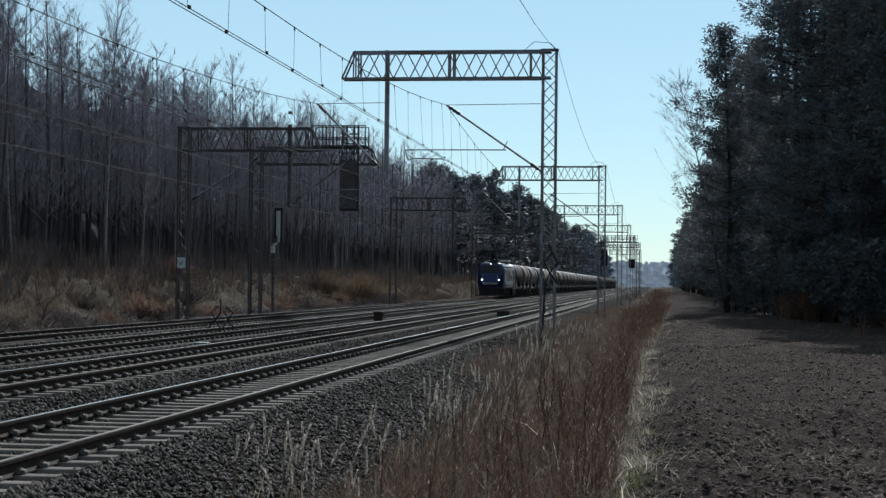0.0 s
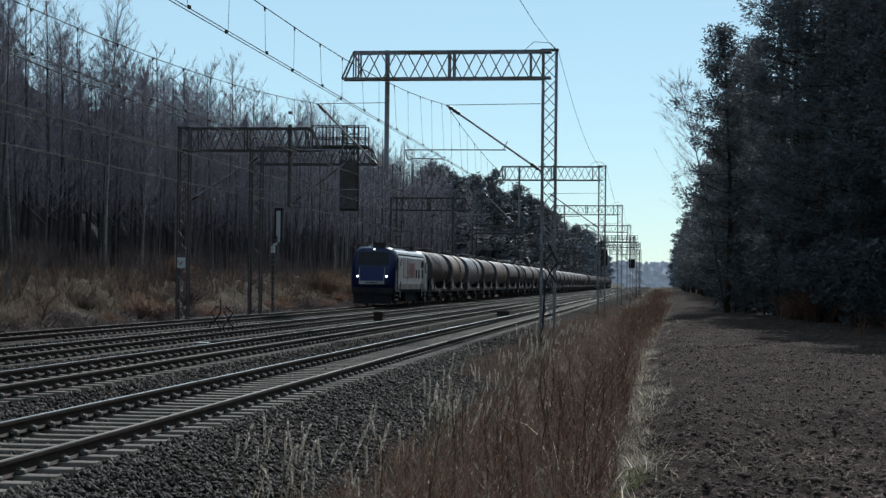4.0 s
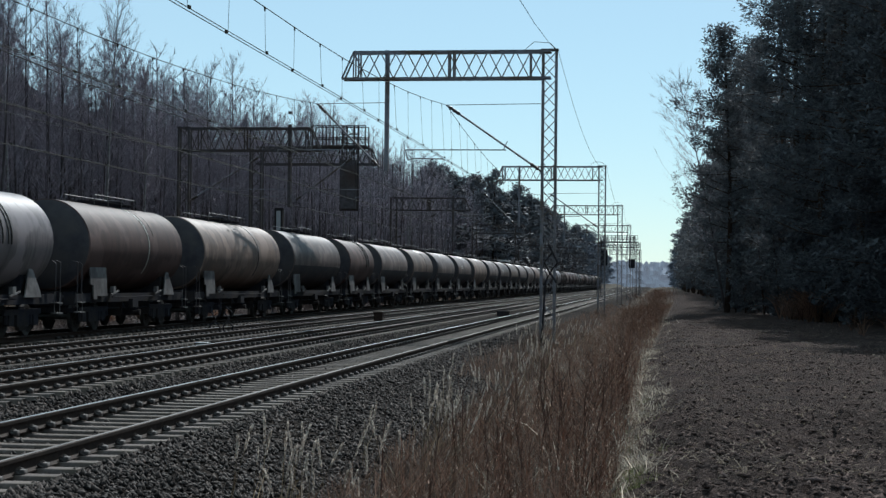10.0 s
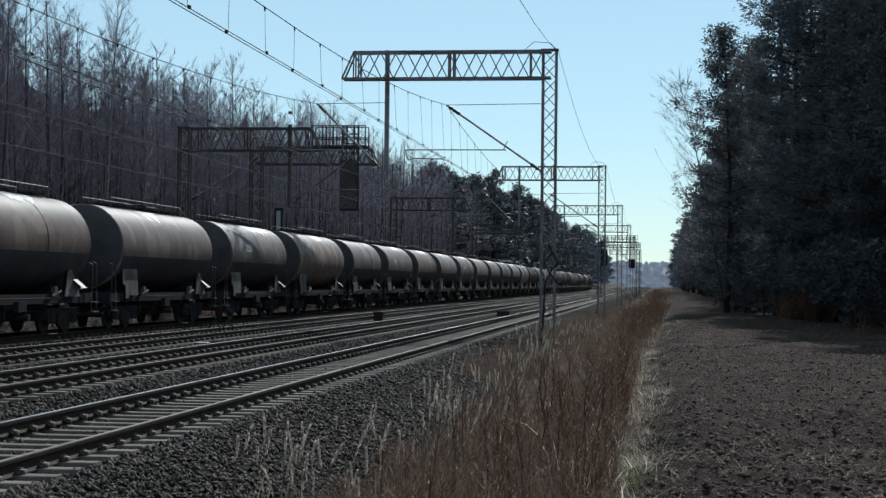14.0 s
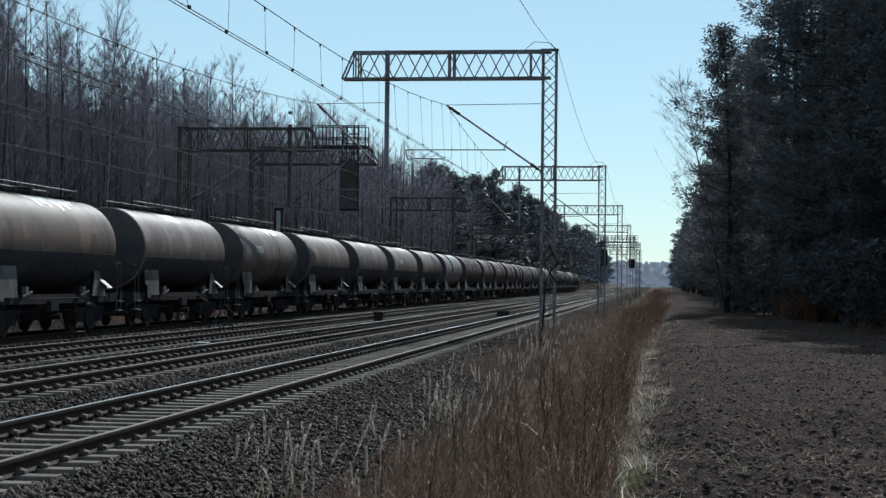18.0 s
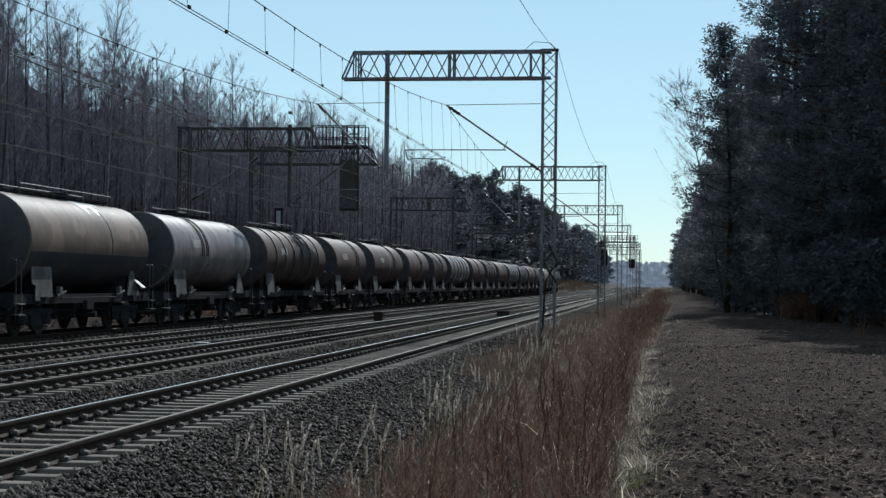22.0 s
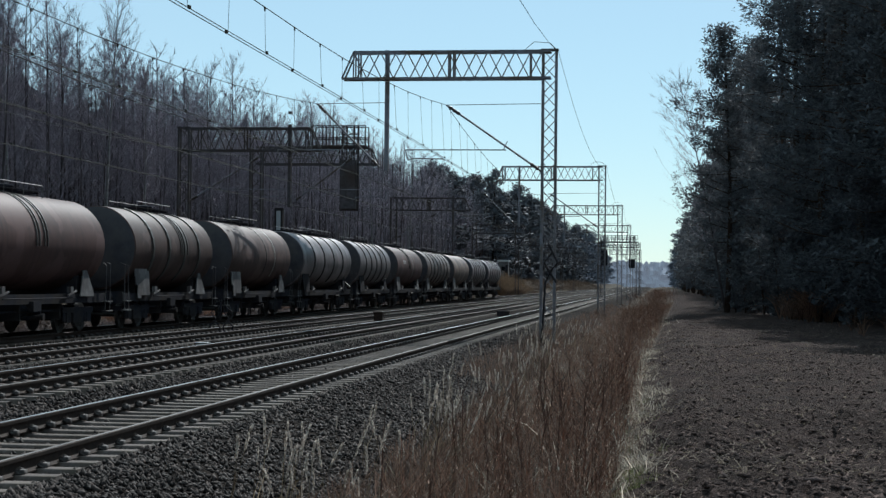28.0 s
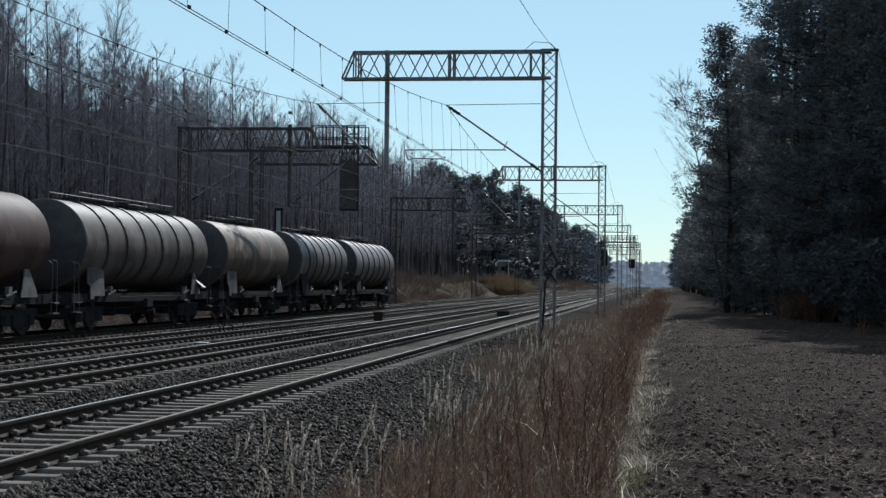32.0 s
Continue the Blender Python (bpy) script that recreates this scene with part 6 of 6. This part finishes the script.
def weeds():
    rg = random.Random(21)
    edge = lambda y: -0.25 if y < 40 else min(2.0, -0.25 + (y - 40) * 0.015)

    def pick(y0, y1, p=1.7):
        return y0 + (y1 - y0) * rg.random() ** p

    pl = []
    for i in range(2500):                               # russet stems
        y = pick(12.4, 150)
        u = rg.random()
        x = -3.2 + (edge(y) + 3.1) * u ** 0.5
        q = noise.noise(Vector((x * 0.9, y * 0.45, 2.0)))
        if (x < -2.2 and rg.random() < 0.6) or rg.random() < 0.3 - q:
            continue
        s = rg.uniform(0.4, 1.05) * (0.75 if x < -2.2 else 1.0) * (1.0 + 0.35 * q)
        pl.append((rg.randrange(4), x, y, ground_z(x, y) - 0.02, rg.uniform(0, 6.28), s, s, rg.gauss(0, 0.08), rg.gauss(0, 0.08)))
    tagged(part("russet_weeds", scatter("russet_weeds", [weed(70 + k, h) for k, h in enumerate((0.8, 0.95, 0.7, 1.1))], pl, [M_REDGRASS, M_SEED]), None), "tall russet dried weed stems", "weeds", kind="stuff")
    pl = []
    for i in range(5200):                               # matted grass under them
        y = pick(12.4, 170)
        x0 = -3.5 if y < 38 else -4.7
        x = x0 + (edge(y) - x0) * rg.random()
        s = rg.uniform(0.6, 1.2)
        pl.append((rg.randrange(3), x, y, ground_z(x, y) - 0.02, rg.uniform(0, 6.28), s, s * 0.9, rg.gauss(0, 0.2), rg.gauss(0, 0.2)))
    tagged(part("matted_grass", scatter("matted_grass", [tuft(80 + k, 9, 0.46, 0.009, 0.08, 0.9) for k in range(3)], pl, M_MAT), None), "matted brown grass beside the line", "grass", kind="stuff")
    pl = []
    for i in range(620):                               # pale grass along the field's edge
        y = pick(12.6, 95, 1.5)
        if noise.noise(Vector((0.0, y * 0.7, 4.0))) < 0.12:
            continue
        x = edge(y) + rg.gauss(-0.14, 0.2 + 0.002 * y) + 0.3 * noise.noise(Vector((3.0, y * 0.6, 1.0)))
        s = rg.uniform(0.3, 0.85)
        pl.append((rg.randrange(3), x, y, ground_z(x, y) - 0.02, rg.uniform(0, 6.28), s, s * rg.uniform(0.7, 1.3), rg.gauss(0, 0.3), rg.gauss(0, 0.3)))
    for k in range(52):                                 # bright curled clumps
        cy = 13.2 + 32 * (k / 52) ** 1.4
        cx, n, r = edge(cy) + rg.gauss(-0.06, 0.17), rg.randrange(6, 20), rg.uniform(0.07, 0.15)
        for i in range(n):
            x, y = cx + rg.gauss(0, r), cy + rg.gauss(0, 2.2 * r)
            s = rg.uniform(0.4, 0.85)
            pl.append((rg.randrange(3), x, y, ground_z(x, y) - 0.02, rg.uniform(0, 6.28), s, s * rg.uniform(0.5, 1.1), rg.gauss(0, 0.6), rg.gauss(0, 0.6)))
    for i in range(620):                                # single bright blades among the weeds
        y = pick(12.6, 60, 1.6)
        x = edge(y) - 2.4 * rg.random() ** 1.4
        s = rg.uniform(0.5, 1.3)
        pl.append((3, x, y, ground_z(x, y) + rg.uniform(0.0, 0.3), rg.uniform(0, 6.28), s, s, rg.gauss(0, 0.25), rg.gauss(0, 0.25)))
    tagged(part("pale_edge_grass", scatter("pale_edge_grass", [tuft(90 + k, 12, 0.24, 0.012, 0.13, 2.0) for k in range(3)] + [tuft(95, 2, 0.26, 0.014, 0.05, 1.6)], pl, M_EDGEGRASS), None), "pale bent dry grass along the field", "grass", kind="stuff")
    pl = []
    for i in range(170):                                # a little green
        y = pick(15, 27, 1.6)
        x = edge(y) + rg.gauss(-0.02, 0.14)
        pl.append((0, x, y, ground_z(x, y) - 0.02, rg.uniform(0, 6.28), 0.6, 0.5, 0, 0))
    tagged(part("green_grass_tufts", scatter("green_grass_tufts", [tuft(99, 14, 0.16, 0.01, 0.08, 1.0)], pl, M_GREENGRASS), None), "short green grass among pale straw", "grass", kind="stuff")
    pl = []
    clump = [(pick(14.0, 70, 1.25), rg.uniform(-4.1, -2.5)) for i in range(58)]
    for i in range(250):                                # reeds, in loose clumps
        cy, cx = clump[i % 58]
        y, x = cy + rg.gauss(0, 0.35), cx + rg.gauss(0, 0.16) + max(0, 22 - cy) * 0.03
        s = rg.uniform(0.5, 0.95)
        pl.append((rg.randrange(3), x, y, ground_z(x, y) - 0.02, rg.uniform(0, 6.28), s, s, rg.gauss(0.06, 0.16), rg.gauss(0, 0.16)))
    tagged(part("reed_plumes", scatter("reed_plumes", [reed(100 + k, h) for k, h in enumerate((1.1, 0.95, 1.25))], pl, [M_DRYGRASS, M_PLUME]), None), "pale feathery reeds at the foot of the ballast", "reeds", kind="stuff")
    pl = []
    for i in range(9000):                               # dry grass of the far bank, in patches, low at its foot
        y = 60 + 190 * rg.random() ** 1.5
        x = -23.6 - 8.5 * rg.random()
        q = noise.noise(Vector((x * 0.55, y * 0.3, 5.0)))
        if q < -0.12 or (x > -25.2 and q < 0.12):
            continue
        s = rg.uniform(0.6, 1.3) * min(1.0, 0.45 + (-23.6 - x) * 0.22)
        pl.append((rg.randrange(3), x, y, ground_z(x, y) - 0.05, rg.uniform(0, 6.28), s * 1.5, s, rg.gauss(0, 0.45), rg.gauss(0, 0.45)))
    tagged(part("bank_grass", scatter("bank_grass", [tuft(110 + k, 8, 0.62, 0.022, 0.17, 1.8) for k in range(3)], pl, M_BANKGRASS), None), "long dry brown grass on the far bank", "grass", kind="stuff")
    for i in range(26):                                 # single dark woody stalks
        y = 15 + 11 * rg.random() ** 1.3
        x = -2.6 + 2.2 * rg.random()
        th = thing("dry_stalk", "thin dark woody weed stalk standing in russet weeds", "weed stalk", "woody stalks", at=pose(x, y, ground_z(x, y) - 0.03, rg.uniform(-12, 12), rg.uniform(-14, 14), rg.uniform(0, 360)))
        part("stem", STALK_ME, None, th)
    # bushes at the end of the field edge
    pl = []
    for i in range(450):
        y = 100 + 170 * rg.random()
        x = edge(y) - 1.6 + rg.gauss(0, 0.8)
        s = rg.uniform(0.9, 1.7)
        pl.append((rg.randrange(4), x, y, ground_z(x, y) - 0.02, rg.uniform(0, 6.28), s * 1.2, s * 0.95, rg.gauss(0, 0.1), rg.gauss(0, 0.1)))
    tagged(part("tall_brown_weeds", scatter("tall_brown_weeds", [weed(120 + k, 1.1) for k in range(4)], pl, [M_REDGRASS, M_SEED]), None), "taller brown weeds farther along the line", "weeds", kind="stuff")


weeds()

# ---- bushes on the far bank ----


def bush_mesh(seed, n, r, h, mat):
    rg = random.Random(seed)
    s = Shape()
    for k in range(n):
        a, u = rg.uniform(0, 6.28), rg.random() ** 0.6
        base = Vector((0.25 * r * u * math.cos(a), 0.25 * r * u * math.sin(a), 0))
        tip = Vector((r * u * math.cos(a + rg.uniform(-0.4, 0.4)), r * u * math.sin(a), h * (1.05 - 0.55 * u * u) * rg.uniform(0.75, 1.05)))
        mid = base.lerp(tip, 0.5) + Vector((0, 0, 0.12 * h))
        s.tube([base, mid, tip], [0.014, 0.009, 0.003], 3, False)
        for q in range(4):
            p0 = mid.lerp(tip, rg.random())
            p1 = p0 + Vector((rg.gauss(0, 0.18), rg.gauss(0, 0.18), rg.uniform(0.05, 0.4)))
            o = Vector((rg.uniform(-1, 1), rg.uniform(-1, 1), 0)) * 0.012
            s.add([tuple(p0 + o), tuple(p0 - o), tuple(p1)], [(0, 1, 2)])
    return s.mesh("branches", mat)


def tri_array_of(me):
    """Vertices and triangles of every third stem of a bush mesh of triangles and quads."""
    v = np.array([q.co for q in me.vertices], dtype=np.float32)
    t = [(f.vertices[0], f.vertices[i], f.vertices[i + 1]) for f in me.polygons for i in range(1, len(f.vertices) - 1)]
    return v, np.array([q for q in t if (min(q) // 21) % 3 == 0], dtype=np.int32)


def bushes():
    rg = random.Random(17)
    gold, dark = bush_mesh(1, 320, 2.6, 1.9, M_GOLD), bush_mesh(2, 200, 1.9, 0.95, M_BRAMBLE)
    big = bush_mesh(3, 170, 1.9, 1.1, M_REDGRASS)
    for x, y, s in ((-25.2, 139.0, 1.3), (-26.5, 131.0, 1.0), (-25.6, 146.0, 1.1), (-25.3, 281.0, 1.75), (-24.0, 276.0, 1.5), (-26.0, 272.0, 1.6), (-24.2, 291.0, 1.4), (-25.0, 262.0, 1.3)):
        th = thing("golden_shrub", "dry golden shrub on the far bank", "shrub", at=pose(x, y, ground_z(x, y) - 0.1) @ Matrix.Diagonal((s, s, s, 1)))
        part("crown", gold, None, th)
    s = Shape()                                          # a forked dark sapling at the foot of the bank
    s.tube([(0, 0, 0), (0.25, 0, 0.5), (0.4, 0, 1.0), (0.75, 0, 1.35), (0.8, 0, 1.9)], [0.05, 0.045, 0.035, 0.025, 0.01], 6)
    s.tube([(0.32, 0, 0.75), (0.05, 0.1, 1.1), (-0.1, 0.1, 1.5)], [0.025, 0.02, 0.006], 5)
    s.tube([(0.7, 0, 1.3), (1.0, -0.1, 1.45), (1.15, -0.1, 1.75)], [0.02, 0.014, 0.005], 5)
    s.tube([(0.5, 0, 1.1), (0.35, 0.05, 1.45), (0.42, 0.1, 1.8)], [0.02, 0.012, 0.004], 5)
    th = thing("sapling", "crooked dark leafless sapling on the dry bank", "sapling", at=pose(-24.4, 63.5, ground_z(-24.4, 63.5) - 0.05))
    part("stem", s, M_STALK, th)
    sh = Shape()                                         # tangled bramble along the foot of the bank
    for k in range(26):
        a, l = rg.uniform(0, 6.28), rg.uniform(0.3, 0.8)
        sh.tube([(rg.gauss(0, 0.25), rg.gauss(0, 0.25), 0), (0.45 * l * math.cos(a), 0.45 * l * math.sin(a), 0.6 * l), (l * math.cos(a), l * math.sin(a), 0.35 * l)], [0.012, 0.009, 0.003], 3, False)
    pl = []
    for k in range(440):
        y = 58 + 110 * rg.random() ** 1.2
        x = -23.0 - 1.9 * rg.random() ** 1.3
        q = rg.uniform(0.5, 1.2)
        pl.append((0, x, y, ground_z(x, y) - 0.05, rg.uniform(0, 6.28), q, q, 0, 0))
    tagged(part("foot_bramble", scatter("foot_bramble", [tri_array(sh)], pl, M_BRAMBLE), None), "dark leafless bramble along the foot of the bank", "brush", kind="stuff")
    pl = []
    v, t = tri_array_of(big)
    for k in range(260):                                 # low brown scrub that covers the bank farther on
        y = 150 + 560 * rg.random() ** 1.5
        x = -23.4 - 6.5 * rg.random()
        q = rg.uniform(0.6, 1.25) * (1 + max(0, y - 250) * 0.001)
        pl.append((0, x, y, ground_z(x, y) - 0.1, rg.uniform(0, 6.28), q, q, 0, 0))
    tagged(part("bank_scrub", scatter("bank_scrub", [(v, t)], pl, M_BANKGRASS), None), "low brown scrub on the far bank", "brush", kind="stuff")
    for k in range(48):
        y = 62 + k * 2.9 + rg.uniform(-2, 2)
        x = -23.9 - (rg.uniform(0, 1.2) if k % 2 else rg.uniform(0, 6.0))
        s = rg.uniform(0.5, 1.1)
        th = thing("bare_bush", "leafless dark bush in dry bank grass", "bush", "bushes on the far bank", at=pose(x, y, ground_z(x, y) - 0.1, 0, 0, rg.uniform(0, 360)) @ Matrix.Diagonal((s, s, s, 1)))
        part("crown", dark if k % 3 else big, None, th)


bushes()

# ---- ballast stones and clods ----


def lump(seed, jag=0.3):
    rg = random.Random(seed)
    s = Shape()
    base = [(1, 0, 0), (0, 1, 0), (-1, 0, 0), (0, -1, 0), (0, 0, 1), (0, 0, -1)]
    s.v = [tuple(c * (1 + rg.uniform(-jag, jag)) + rg.uniform(-0.2, 0.2) for c in q) for q in base]
    s.f = [(0, 1, 4), (1, 2, 4), (2, 3, 4), (3, 0, 4), (1, 0, 5), (2, 1, 5), (3, 2, 5), (0, 3, 5)]
    s.mi = [0] * 8
    return tri_array(s)


def stones():
    rg = random.Random(5)
    protos = [lump(k, 0.5) for k in range(6)]
    pl = []

    def lay(n, x0, x1, y0, y1, p, dz=0.0):
        for i in range(n):
            y = y0 + (y1 - y0) * rg.random() ** p
            x = rg.uniform(x0, x1)
            s = rg.uniform(0.014, 0.042)
            pl.append((rg.randrange(6), x, y, ground_z(x, y) + s * rg.uniform(-0.2, 0.7) + dz, rg.uniform(0, 6.28), s * rg.uniform(0.8, 1.3), s * rg.uniform(0.6, 1.2), rg.gauss(0, 0.2), rg.gauss(0, 0.2)))

    lay(28000, -5.75, -3.1, 12.8, 70, 1.8)
    lay(8000, -9.6, -8.05, 18, 75, 1.6, 0.02)
    lay(4500, -8.2, -5.6, 14, 60, 1.7, -0.025)
    lay(3500, -13.6, -12.0, 30, 80, 1.4, 0.02)
    lay(2500, -17.5, -16.0, 40, 90, 1.3, 0.02)
    tagged(part("ballast_stones", scatter("ballast_stones", protos, pl, M_STONE), None), "coarse grey-brown crushed ballast stones", "ballast", kind="stuff")
    pl = []
    for i in range(36000):
        y = 12.4 + 72 * rg.random() ** 2.1
        x = (-0.15 if y < 40 else -0.15 + (y - 40) * 0.015) + (4.5 if y < 24 else 8) * rg.random()
        s = rg.uniform(0.01, 0.03) * (1.7 if rg.random() < 0.08 else 1)
        pl.append((rg.randrange(6), x, y, ground_z(x, y) - s * 0.35, rg.uniform(0, 6.28), s * rg.uniform(0.7, 1.7), s * rg.uniform(0.5, 1.1), rg.gauss(0, 0.5), rg.gauss(0, 0.5)))
    tagged(part("soil_clods", scatter("soil_clods", protos, pl, M_CLOD), None), "crumbled dark brown clods of ploughed soil", "soil", kind="stuff")
    pl = []
    for i in range(1500):
        y = 14.5 + 57 * rg.random() ** 1.8
        x = (-0.1 if y < 40 else -0.1 + (y - 40) * 0.015) + 8 * rg.random() ** 1.4
        s = rg.uniform(0.3, 0.8)
        pl.append((0, x, y, ground_z(x, y) + 0.02, rg.uniform(0, 6.28), s, 0.3 * s, rg.gauss(0, 0.6), rg.gauss(0, 0.6)))
    tagged(part("straw_litter", scatter("straw_litter", [tuft(130, 4, 0.25, 0.008, 0.05, 3.0)], pl, M_DRYGRASS), None), "scattered pale straw on the soil", "straw", kind="stuff")


stones()


def motions():
    """The train runs towards the camera; its wheels turn with it."""
    for th, y in MOVING:
        walk(th, [(t, pose(TRAIN_X, y - d, TRAIN_Z)) for t, d in TRAVEL])
    ts, ds = [q[0] for q in TRAVEL], [q[1] for q in TRAVEL]
    first = {}
    for ob, q in WHEELSETS:
        if q not in first:
            rows = [(k / FPS, pose(0, q, WHEEL_R, math.degrees(np.interp(k / FPS, ts, ds) / WHEEL_R))) for k in range(32 * FPS + 1)]
            walk(ob, rows)
            first[q] = ob
        else:                                    # same turn as the first wheelset at this axle
            src = first[q].animation_data
            ob.rotation_mode = "QUATERNION"
            ob.animation_data_create()
            ob.animation_data.action = src.action
            ob.animation_data.action_slot = src.action_slot


motions()
